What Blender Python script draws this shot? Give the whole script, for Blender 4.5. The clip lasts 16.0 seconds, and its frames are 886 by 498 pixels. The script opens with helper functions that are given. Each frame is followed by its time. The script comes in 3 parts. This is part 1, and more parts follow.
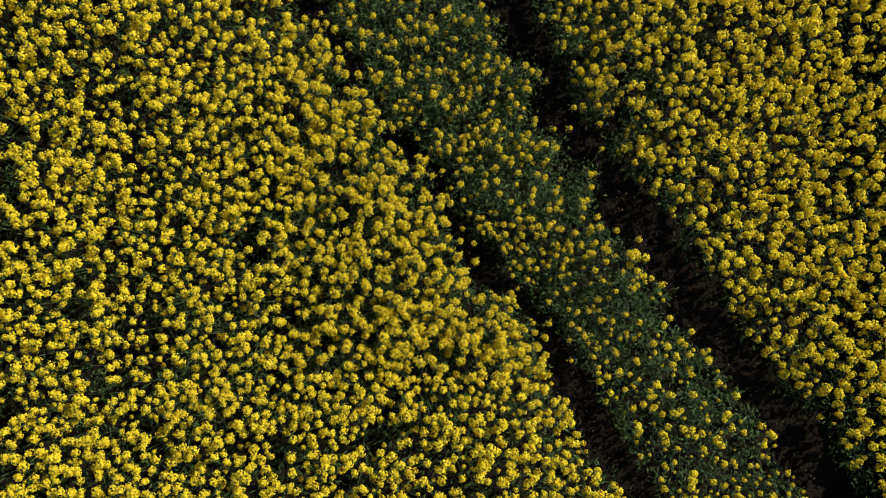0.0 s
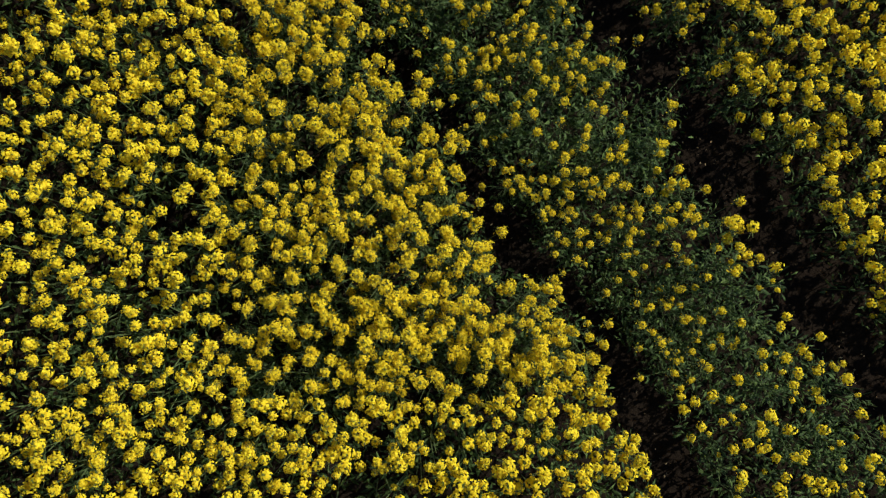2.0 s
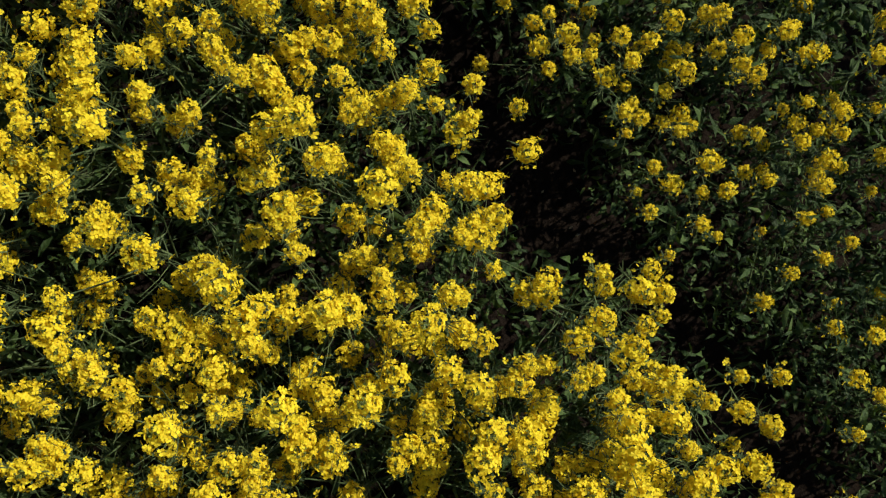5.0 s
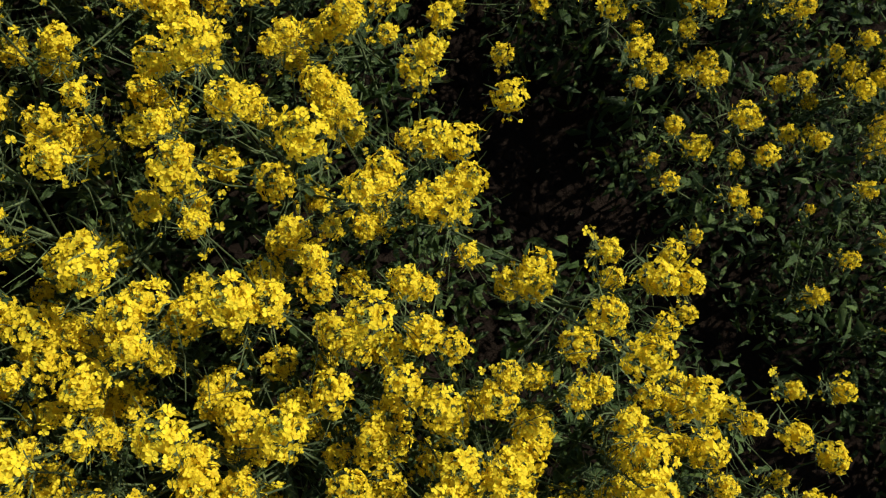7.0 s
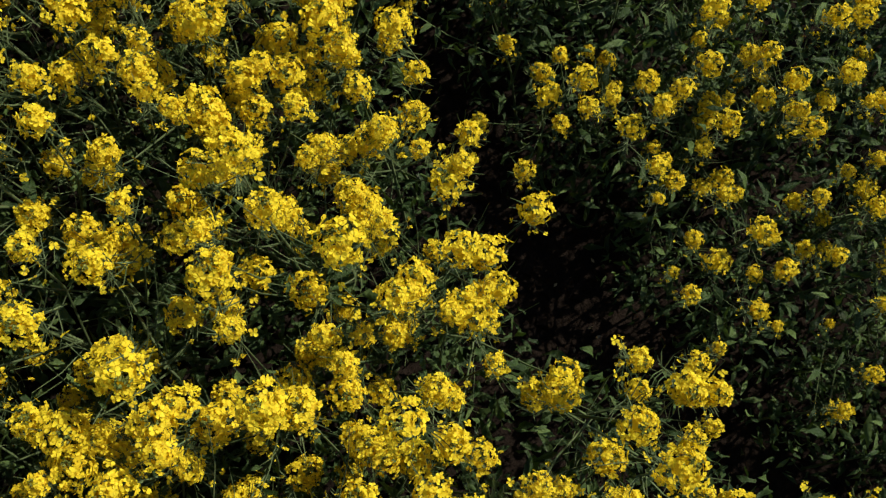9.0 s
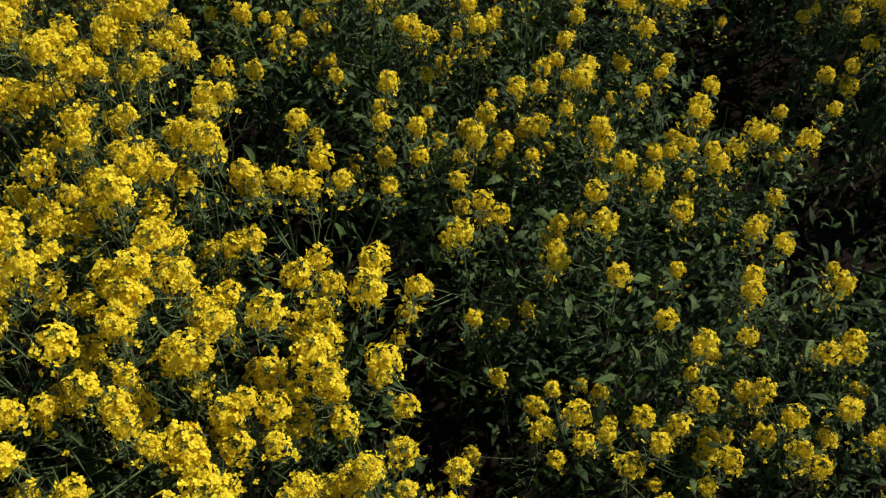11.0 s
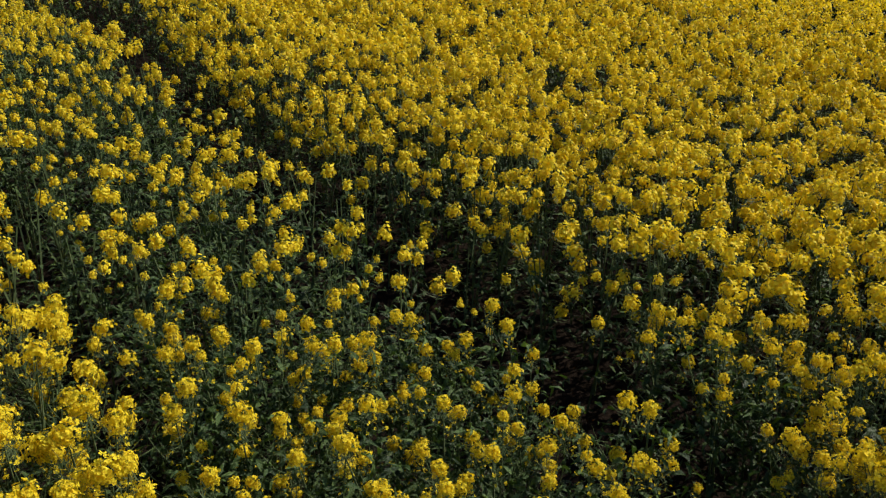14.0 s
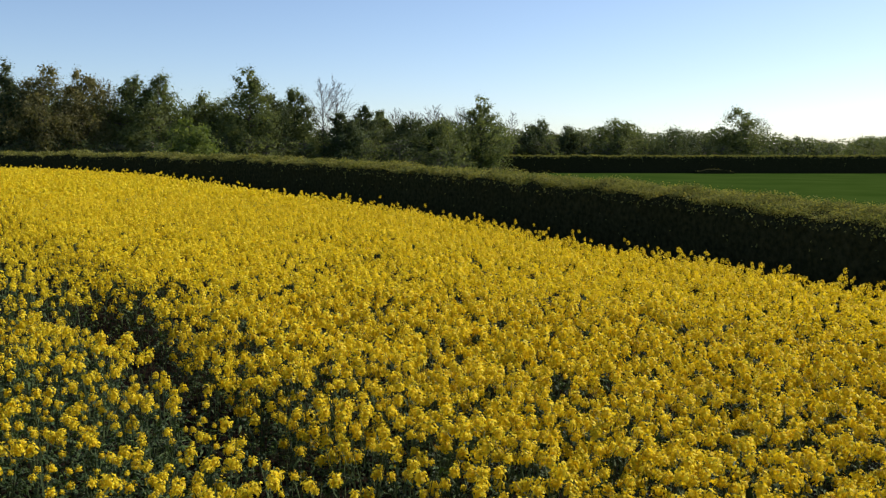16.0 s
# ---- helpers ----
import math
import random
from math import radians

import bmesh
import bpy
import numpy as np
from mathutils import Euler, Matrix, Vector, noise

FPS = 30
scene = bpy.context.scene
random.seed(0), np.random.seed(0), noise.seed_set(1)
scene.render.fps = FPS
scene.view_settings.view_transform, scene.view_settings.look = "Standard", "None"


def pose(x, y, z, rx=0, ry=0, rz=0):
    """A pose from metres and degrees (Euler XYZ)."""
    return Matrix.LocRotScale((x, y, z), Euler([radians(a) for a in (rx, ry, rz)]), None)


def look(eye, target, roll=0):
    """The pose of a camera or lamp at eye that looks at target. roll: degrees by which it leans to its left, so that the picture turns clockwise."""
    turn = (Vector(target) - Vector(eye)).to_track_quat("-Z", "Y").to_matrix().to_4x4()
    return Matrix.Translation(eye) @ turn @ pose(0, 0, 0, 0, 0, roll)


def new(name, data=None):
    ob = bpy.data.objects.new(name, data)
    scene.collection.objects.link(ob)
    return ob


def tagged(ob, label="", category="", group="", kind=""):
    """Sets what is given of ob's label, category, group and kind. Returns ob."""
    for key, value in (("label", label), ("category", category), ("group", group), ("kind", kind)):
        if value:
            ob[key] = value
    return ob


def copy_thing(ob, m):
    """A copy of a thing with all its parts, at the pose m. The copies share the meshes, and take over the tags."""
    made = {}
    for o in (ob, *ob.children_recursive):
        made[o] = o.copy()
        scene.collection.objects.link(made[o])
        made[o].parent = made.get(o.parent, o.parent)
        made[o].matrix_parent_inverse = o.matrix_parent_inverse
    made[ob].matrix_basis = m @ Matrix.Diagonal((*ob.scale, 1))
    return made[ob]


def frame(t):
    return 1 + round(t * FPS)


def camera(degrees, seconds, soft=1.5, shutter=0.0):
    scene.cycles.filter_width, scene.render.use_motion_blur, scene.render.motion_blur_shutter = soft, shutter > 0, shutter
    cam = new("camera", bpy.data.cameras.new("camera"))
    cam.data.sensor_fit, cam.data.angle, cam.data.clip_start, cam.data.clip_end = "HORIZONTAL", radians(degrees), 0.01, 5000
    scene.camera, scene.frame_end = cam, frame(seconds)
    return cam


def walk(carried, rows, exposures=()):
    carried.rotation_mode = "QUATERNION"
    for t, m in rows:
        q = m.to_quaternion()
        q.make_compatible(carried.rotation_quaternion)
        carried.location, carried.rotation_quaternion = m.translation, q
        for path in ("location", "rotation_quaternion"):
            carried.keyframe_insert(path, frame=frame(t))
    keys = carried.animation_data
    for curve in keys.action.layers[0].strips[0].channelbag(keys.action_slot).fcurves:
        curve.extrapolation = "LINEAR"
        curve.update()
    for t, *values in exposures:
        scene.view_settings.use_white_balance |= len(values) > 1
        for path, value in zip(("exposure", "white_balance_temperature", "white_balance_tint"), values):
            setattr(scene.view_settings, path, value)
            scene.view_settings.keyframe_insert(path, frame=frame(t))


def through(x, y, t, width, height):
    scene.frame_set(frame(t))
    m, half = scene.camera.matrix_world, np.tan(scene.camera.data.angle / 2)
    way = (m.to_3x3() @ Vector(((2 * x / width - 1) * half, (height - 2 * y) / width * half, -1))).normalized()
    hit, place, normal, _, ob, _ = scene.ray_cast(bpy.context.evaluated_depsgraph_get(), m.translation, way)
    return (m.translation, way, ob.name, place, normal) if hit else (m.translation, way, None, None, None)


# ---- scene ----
cam = camera(54.5, 16.0, soft=1.3)
EXPOSURE = 0.55
METRES, EYE, TILT, LEAN, TURN = 8.0, 10.1, -88.0, -1.7, 0.0
ROWS = [
    (0.0, 0.0, 0.0, 0.0, 0.0, 0.0, -0.0),
    (0.5, 0.0005, 0.095, -0.0085, 0.12, 0.03, 0.01),
    (1.0, -0.0029, 0.1933, -0.0189, 0.3, 0.17, -0.0),
    (1.5, -0.0048, 0.285, -0.0268, 0.4, 0.18, -0.08),
    (2.0, -0.0029, 0.3694, -0.0362, 0.51, 0.3, -0.12),
    (2.5, 0.0023, 0.456, -0.0428, 0.56, 0.4, -0.21),
    (3.0, 0.0081, 0.5403, -0.0453, 0.53, 0.47, -0.26),
    (3.5, 0.0089, 0.6138, -0.0503, 0.55, 0.5, -0.31),
    (4.0, 0.0121, 0.6884, -0.0526, 0.52, 0.48, -0.39),
    (6.3, 0.0287, 0.9143, -0.0651, 2.21, 2.31, -0.02),
    (6.5, 0.0305, 0.9118, -0.065, 2.05, 2.29, -0.16),
    (7.0, 0.0325, 0.9022, -0.0705, 1.91, 2.62, 0.0),
    (7.5, 0.0295, 0.8937, -0.0743, 1.7, 2.31, -0.14),
    (8.0, 0.0295, 0.8922, -0.0762, 1.66, 1.94, -0.27),
    (8.5, 0.0271, 0.8954, -0.0751, 1.72, 5.48, -0.4),
    (9.0, 0.0249, 0.8984, -0.0738, 1.92, 10.57, -0.49),
    (9.5, 0.0245, 0.9005, -0.0701, 1.96, 15.75, -0.63),
    (9.7, 0.0246, 0.901, -0.0689, 1.79, 17.79, -0.76),
    (11.8, 0.0303, 0.9025, -0.0648, 1.72, 39.11, -1.0),
    (12.0, 0.0311, 0.903, -0.0648, 1.8, 41.03, -1.06),
    (12.5, 0.0331, 0.9042, -0.0659, 1.73, 46.07, -1.1),
    (13.0, 0.0345, 0.9043, -0.0666, 1.66, 51.21, -1.12),
    (13.5, 0.0362, 0.903, -0.0679, 1.67, 56.24, -1.14),
    (14.0, 0.0406, 0.9026, -0.0637, 1.65, 61.35, -1.17),
    (14.5, 0.0412, 0.9035, -0.0619, 1.67, 66.45, -1.14),
    (15.0, 0.0345, 0.9044, -0.0647, 1.69, 71.54, -1.03),
    (15.5, 0.03, 0.9029, -0.0658, 1.68, 76.6, -0.98),
    (16.0, 0.032, 0.9025, -0.0658, 1.69, 81.69, -0.96),
]
walk(cam, [(t, pose(0, 0, EYE, TILT, LEAN, TURN) @ pose(METRES * x, METRES * y, METRES * z, 90 + pitch, roll, yaw)) for t, x, y, z, yaw, pitch, roll in ROWS], [(0, EXPOSURE, 6450, 10), (4, EXPOSURE, 6470, 12), (7, EXPOSURE, 6500, 16), (16, EXPOSURE, 6500, 16)])


# ---- sky and sun ----
SUN_AZ, SUN_EL = 57.0, 42.0
world = bpy.data.worlds.new("world")
scene.world = world
world.use_nodes = True
wn = world.node_tree
sky = wn.nodes.new("ShaderNodeTexSky")
sky.sky_type, sky.sun_disc = "NISHITA", False
sky.sun_elevation, sky.sun_rotation = radians(SUN_EL), radians(SUN_AZ)
sky.air_density, sky.dust_density, sky.ozone_density = 0.8, 0.5, 3.0
clear = wn.nodes.new("ShaderNodeMix")
clear.data_type, clear.blend_type = "RGBA", "MULTIPLY"
clear.inputs[0].default_value, clear.inputs[7].default_value = 1.0, (1.05, 1.06, 1.01, 1)
wn.links.new(sky.outputs[0], clear.inputs[6])
wn.links.new(clear.outputs[2], wn.nodes["Background"].inputs[0])
wn.nodes["Background"].inputs[1].default_value = 0.094
sun = new("sun", bpy.data.lights.new("sun", "SUN"))
sun.data.energy, sun.data.angle, sun.data.color = 4.4, radians(0.5), (1.0, 0.94, 0.84)
to_sun = Vector((math.sin(radians(SUN_AZ)) * math.cos(radians(SUN_EL)), math.cos(radians(SUN_AZ)) * math.cos(radians(SUN_EL)), math.sin(radians(SUN_EL))))
sun.matrix_basis = look(to_sun * 60, (0, 0, 0))


# ---- materials ----
def ramp(nt, source, stops):
    node = nt.nodes.new("ShaderNodeValToRGB")
    els = node.color_ramp.elements
    while len(els) < len(stops):
        els.new(0.5)
    for el, (at, col) in zip(els, stops):
        el.position, el.color = at, (*col, 1)
    nt.links.new(source, node.inputs[0])
    return node.outputs[0]


def tex(nt, scale, detail=4.0, rough=0.55):
    co = nt.nodes.new("ShaderNodeNewGeometry")
    n = nt.nodes.new("ShaderNodeTexNoise")
    n.inputs["Scale"].default_value, n.inputs["Detail"].default_value, n.inputs["Roughness"].default_value = scale, detail, rough
    nt.links.new(co.outputs["Position"], n.inputs["Vector"])
    return n.outputs["Fac"]


def mixed(nt, fac, a, b, how="MIX"):
    m = nt.nodes.new("ShaderNodeMix")
    m.data_type, m.blend_type = "RGBA", how
    for sock, v in ((m.inputs[0], fac), (m.inputs[6], a), (m.inputs[7], b)):
        if isinstance(v, (int, float)):
            sock.default_value = v
        elif isinstance(v, tuple):
            sock.default_value = (*v, 1)
        else:
            nt.links.new(v, sock)
    return m.outputs[2]


def material(name, stops, scale, rough=0.6, island=None, through_light=0.0, tint=(1, 1, 1), bump=0.0, bump_scale=40.0, spec=0.5):
    """Colour from a noise of that scale, varied piece by piece (island), with an optional share of light let through."""
    mat = bpy.data.materials.new(name)
    mat.use_nodes = True
    nt = mat.node_tree
    p = nt.nodes["Principled BSDF"]
    col = ramp(nt, tex(nt, scale), stops)
    if island:
        g = nt.nodes.new("ShaderNodeNewGeometry")
        col = mixed(nt, 1.0, col, ramp(nt, g.outputs["Random Per Island"], island), "MULTIPLY")
    nt.links.new(col, p.inputs["Base Color"])
    p.inputs["Roughness"].default_value = rough
    p.inputs["Specular IOR Level"].default_value = spec
    if bump:
        b = nt.nodes.new("ShaderNodeBump")
        b.inputs["Strength"].default_value, b.inputs["Distance"].default_value = bump, 0.02
        nt.links.new(tex(nt, bump_scale, 6.0, 0.65), b.inputs["Height"])
        nt.links.new(b.outputs[0], p.inputs["Normal"])
    if through_light:
        tr = nt.nodes.new("ShaderNodeBsdfTranslucent")
        nt.links.new(mixed(nt, 1.0, col, tint, "MULTIPLY"), tr.inputs["Color"])
        mx = nt.nodes.new("ShaderNodeMixShader")
        mx.inputs[0].default_value = through_light
        nt.links.new(p.outputs[0], mx.inputs[1])
        nt.links.new(tr.outputs[0], mx.inputs[2])
        nt.links.new(mx.outputs[0], nt.nodes["Material Output"].inputs["Surface"])
    return mat


PETAL = material("petal_yellow", [(0.3, (0.713, 0.579, 0.023)), (0.7, (0.803, 0.68, 0.033))], 9.0, 0.55, [(0.0, (0.74, 0.67, 0.6)), (0.4, (0.98, 0.98, 0.95)), (1.0, (1.12, 1.14, 1.18))], 0.45, (1.0, 0.845, 0.34), spec=0.1)
BUD = material("bud_green", [(0.3, (0.10, 0.14, 0.025)), (0.7, (0.22, 0.24, 0.04))], 30.0, 0.6, [(0.0, (0.6, 0.6, 0.6)), (1.0, (1, 1, 1))], 0.15, spec=0.15)
STEM = material("stem_green", [(0.3, (0.055, 0.088, 0.03)), (0.7, (0.11, 0.145, 0.06))], 14.0, 0.65, [(0.0, (0.6, 0.6, 0.6)), (1.0, (1, 1, 1))], spec=0.1)
LEAF = material("leaf_glaucous", [(0.3, (0.031, 0.060, 0.018)), (0.7, (0.069, 0.112, 0.032))], 12.0, 0.4, [(0.0, (0.3, 0.36, 0.34)), (0.6, (0.75, 0.8, 0.76)), (1.0, (1.7, 1.6, 1.5))], 0.24, (0.9, 1.0, 0.35), bump=0.5, bump_scale=110, spec=0.17)
# brown well below moist soil: shade between the stems is put into the colour
SOIL = material("soil_brown_shade", [(0.25, (0.0095, 0.0072, 0.0053)), (0.55, (0.0125, 0.0095, 0.0070)), (0.8, (0.018, 0.0135, 0.0098))], 5.0, 0.95, bump=1.0, bump_scale=30, spec=0.0)
MEADOW = material("young_wheat_green", [(0.3, (0.019, 0.040, 0.006)), (0.7, (0.032, 0.057, 0.010))], 0.12, 0.9, bump=0.6, bump_scale=9, spec=0.0)
# paler than hedge leaves are: the sunlit top is put into the colour
HEDGE = material("hedge_leaf_lit", [(0.3, (0.165, 0.178, 0.058)), (0.7, (0.29, 0.28, 0.11))], 1.3, 0.6, [(0.0, (0.5, 0.55, 0.5)), (0.7, (0.95, 0.95, 0.9)), (1.0, (1.3, 1.2, 0.95))], 0.4, (1.0, 1.0, 0.45), spec=0.0)
# near-black colour stands in for the shade on the hedge's sides
HEDGE_CORE = material("hedge_core_shade", [(0.3, (0.013, 0.014, 0.006)), (0.7, (0.040, 0.040, 0.017))], 9.0, 0.9, bump=1.0, bump_scale=16, spec=0.0)
BARK = material("bark_grey", [(0.3, (0.045, 0.038, 0.03)), (0.7, (0.11, 0.095, 0.08))], 6.0, 0.85, bump=0.6, bump_scale=25)
CROWN = {
    kind: material(name, [(0.3, a), (0.7, b)], 0.35, 0.5, [(0.0, (0.75, 0.8, 0.8)), (1.0, (1.2, 1.15, 1.05))], through, (1.0, 1.0, 0.5), spec=0.05)
    for kind, name, a, b, through in (
        ("green", "leaves_green", (0.110, 0.140, 0.056), (0.180, 0.210, 0.092), 0.5),
        ("birch", "leaves_birch_catkins", (0.140, 0.134, 0.060), (0.205, 0.188, 0.086), 0.45),
        ("dark", "leaves_dark", (0.072, 0.094, 0.047), (0.108, 0.136, 0.070), 0.45),
        ("light", "leaves_light", (0.105, 0.145, 0.036), (0.180, 0.220, 0.066), 0.5),
    )
}
CROP_MATS = [PETAL, BUD, STEM, LEAF]


# ---- mesh building ----
class Soup:
    """Vertices and three- or four-sided faces, each with the index of its material."""

    def __init__(self):
        self.v, self.q, self.qm, self.n = [], [], [], 0

    def add(self, verts, quads, mat):
        verts = np.asarray(verts, float).reshape(-1, 3)
        quads = np.asarray(quads, int).reshape(-1, 4)
        self.v.append(verts)
        self.q.append(quads + self.n)
        self.qm.append(np.full(len(quads), mat) if np.isscalar(mat) else np.asarray(mat))
        self.n += len(verts)
        return self

    def arrays(self):
        return np.concatenate(self.v), np.concatenate(self.q), np.concatenate(self.qm)

    def mesh(self, name, mats, smooth=False):
        v, q, qm = self.arrays()
        me = bpy.data.meshes.new(name)
        me.vertices.add(len(v))
        me.vertices.foreach_set("co", v.astype(np.float32).ravel())
        me.loops.add(4 * len(q))
        me.loops.foreach_set("vertex_index", q.astype(np.int32).ravel())
        me.polygons.add(len(q))
        me.polygons.foreach_set("loop_start", np.arange(0, 4 * len(q), 4, dtype=np.int32))
        me.polygons.foreach_set("material_index", qm.astype(np.int32))
        me.polygons.foreach_set("use_smooth", np.full(len(q), smooth))
        for m in mats:
            me.materials.append(m)
        me.update()
        me.validate()
        return me


def frames_of(normals, spin):
    """Turns whose third axis is the normal, turned about it by spin."""
    n = normals / np.linalg.norm(normals, axis=1, keepdims=True)
    ref = np.where(np.abs(n[:, 2:3]) < 0.9, np.array([[0.0, 0, 1]]), np.array([[1.0, 0, 0]]))
    a = np.cross(ref, n)
    a /= np.linalg.norm(a, axis=1, keepdims=True)
    b = np.cross(n, a)
    c, s = np.cos(spin)[:, None], np.sin(spin)[:, None]
    return np.stack([a * c + b * s, b * c - a * s, n], axis=2)


def scatter(soup, template, places, turns, sizes):
    """Lays copies of a template (verts, quads, material indices) into the soup."""
    v, q, m = template
    if not len(places):
        return
    w = np.einsum("nij,vj->nvi", turns, v) * np.asarray(sizes).reshape(-1, 1, 1) + places[:, None, :]
    qq = q[None] + (np.arange(len(places)) * len(v))[:, None, None]
    soup.add(w.reshape(-1, 3), qq.reshape(-1, 4), np.tile(m, len(places)))


def leaning(count, tilt, rng):
    """Upright turns, leaning by up to tilt degrees, with any spin."""
    a = rng.uniform(0, 2 * np.pi, count)
    t = np.radians(tilt) * np.sqrt(rng.uniform(0, 1, count))
    n = np.stack([np.sin(t) * np.cos(a), np.sin(t) * np.sin(a), np.cos(t)], 1)
    return frames_of(n, rng.uniform(0, 2 * np.pi, count))


def tube(soup, points, radii, sides, mat):
    pts = np.asarray(points, float)
    d = np.gradient(pts, axis=0)
    f = frames_of(d, np.zeros(len(pts)))
    ang = np.linspace(0, 2 * np.pi, sides, endpoint=False)
    ring = np.stack([np.cos(ang), np.sin(ang), 0 * ang], 1)
    v = np.einsum("nij,vj->nvi", f, ring) * np.asarray(radii).reshape(-1, 1, 1) + pts[:, None]
    k, j = np.meshgrid(np.arange(len(pts) - 1), np.arange(sides), indexing="ij")
    j2 = (j + 1) % sides
    soup.add(v, np.stack([k * sides + j, k * sides + j2, (k + 1) * sides + j2, (k + 1) * sides + j], -1).reshape(-1, 4), mat)


def part(name, mesh, parent, label="", m=None):
    ob = new(name, mesh)
    ob.parent = parent
    if m is not None:
        ob.matrix_basis = m
    return tagged(ob, label)


# ---- the rapeseed plant ----
def petals(level, seed=0):
    """One flower in the xy plane, about 18 mm across, its petals rounded and a little uneven."""
    rng = np.random.default_rng(500 + seed)
    s = Soup()
    if level == 0:
        for k in range(4):
            a = k * np.pi / 2 + rng.normal(0, 0.16)
            l, w, t = rng.uniform(0.0078, 0.0108), rng.uniform(0.0038, 0.0052), rng.uniform(-0.0022, 0.0022)
            c, d = np.array([np.cos(a), np.sin(a), 0]), np.array([-np.sin(a), np.cos(a), 0])
            up = np.array([0, 0, 1.0])
            s.add([c * 0.0006, c * l * 0.42 + d * w * 0.8 + up * (0.0014 + t), c * l * 0.86 + d * w * 0.78 + up * (0.0006 + t), c * l + up * rng.uniform(-0.002, 0.0035), c * l * 0.86 - d * w * 0.78 + up * (0.0006 - t), c * l * 0.42 - d * w * 0.8 + up * (0.0014 - t)], [[0, 1, 2, 3], [0, 3, 4, 5]], 0)
    else:
        w = (0, 0.0098, 0.0118)[level]
        up = np.array([0, 0, 0.004]) * rng.uniform(-0.8, 1.4)
        s.add([np.array([w, 0, 0]) + up, (0, w * 0.85, 0), np.array([-w, 0, 0]) + up, (0, -w * 0.85, 0)], [[0, 1, 2, 3]], 0)
    return s.arrays()


def head_template(level, seed):
    """A flower head: open flowers round a dome, buds in its middle, young pods below."""
    rng = np.random.default_rng(seed)
    s, buds = Soup(), Soup()
    R = 0.034
    count = (70, 46, 30, 17, 7)[level]
    k = np.arange(count) + 0.5
    ph = k * 2.39996 + rng.normal(0, 0.25, count)
    if level == 0:
        lowest = math.cos(radians(rng.uniform(98, 130)))
        th = np.arccos(math.cos(radians(22)) + (lowest - math.cos(radians(22))) * k / count) + rng.normal(0, 0.08, count)
    else:
        th = np.radians(22 + 106 * (k / count) ** 0.9 + rng.normal(0, 5, count))
    n = np.stack([np.sin(th) * np.cos(ph), np.sin(th) * np.sin(ph), np.cos(th)], 1)
    bulge = np.ones(count)
    for _ in range(3):
        b = rng.normal(0, 1, 3) * np.array([1, 1, 0.6])
        bulge += rng.uniform(-0.22, 0.36) * np.clip(n @ (b / np.linalg.norm(b)), 0, 1) ** 2
    rad = R * rng.uniform(0.7 if level else 0.66, 1.12, (count, 1)) * bulge[:, None]
    c = n * rad * np.array([1, 1, (rng.uniform(1.05, 1.5), 1.35, 1.55, 1.65, 1.5)[level]]) * (0.98, 0.98, 0.96, 0.88, 0.75)[level]
    aim = n * np.array([1, 1, 0.85]) + np.array([0, 0, (0.3, 0.45, 0.5, 0.36, 0.15)[level]]) + rng.normal(0, 0.44 if level == 0 else 0.3, (count, 3))
    turns = frames_of(aim, rng.uniform(0, 6.28, count))
    if level < 3:
        rings = np.radians([32, 75, 118])
        ang = np.linspace(0, 6.28, 5, endpoint=False)
        dome = np.stack([np.sin(rings)[:, None] * np.cos(ang), np.sin(rings)[:, None] * np.sin(ang), (1.05, 1.2, 1.4)[level] * np.cos(rings)[:, None] + 0 * ang], -1)
        dome = dome * R * (0.6, 0.62, 0.6)[level] * rng.uniform(0.85, 1.15, dome.shape[:2])[..., None]
        i, j = np.meshgrid(np.arange(2), np.arange(5), indexing="ij")
        s.add(dome, np.stack([i * 5 + j, (i + 1) * 5 + j, (i + 1) * 5 + (j + 1) % 5, i * 5 + (j + 1) % 5], -1).reshape(-1, 4), 0)
    if level < 3:
        size = rng.uniform(0.68, 1.06, count) if level == 0 else rng.uniform(0.75, 1.2, count)
        for kind in range(4):
            scatter(s, petals(level, kind), c[kind::4], turns[kind::4], size[kind::4])
    else:
        w = 0.0145 if level == 3 else 0.025
        quad = (np.array([[-w, 0, 0], [0, -w * 0.8, w * 0.25], [w, 0, 0], [0, w * 0.8, w * 0.25]]), np.array([[0, 1, 2, 3]]), np.array([0]))
        scatter(s, quad, c, turns, rng.uniform(0.85, 1.2, count))
    if level < 3:
        nb = (24, 6, 4)[level]
        b = (0.0027, 0.0042, 0.0052)[level]
        a = rng.uniform(0, 6.28, nb)
        r = (0.0145, 0.011, 0.011)[level] * np.sqrt(rng.uniform(0, 1, nb))
        bv = np.array([[b, 0, 0], [0, b, 0.3 * b], [-b, 0, 0], [0, -b, 0.3 * b], [0, 0, 2.2 * b]])
        bq = np.array([[0, 1, 4, 3], [1, 2, 3, 4]])
        scatter(buds if level == 0 else s, (bv, bq, np.array([1, 1])), np.stack([r * np.cos(a), r * np.sin(a), R * (1.02, 1.15, 1.35)[level] - r * 0.5], 1), leaning(nb, 30, rng), rng.uniform(0.8, 1.3, nb))
    npod = (16, 5, 2, 1, 0)[level]
    for i in range(npod):
        a = rng.uniform(0, 6.28)
        z0 = -0.03 - (0.11 if level == 0 else 0.06) * rng.uniform()
        out = np.array([np.cos(a), np.sin(a), 0])
        side = np.array([-np.sin(a), np.cos(a), 0]) * (0.0012 if level == 0 else 0.0018)
        l = rng.uniform(0.04, 0.075)
        p0, p1, p2 = np.array([0, 0, z0]), out * l * 0.6 + np.array([0, 0, z0 + l * 0.25]), out * l + np.array([0, 0, z0 + l * 0.75])
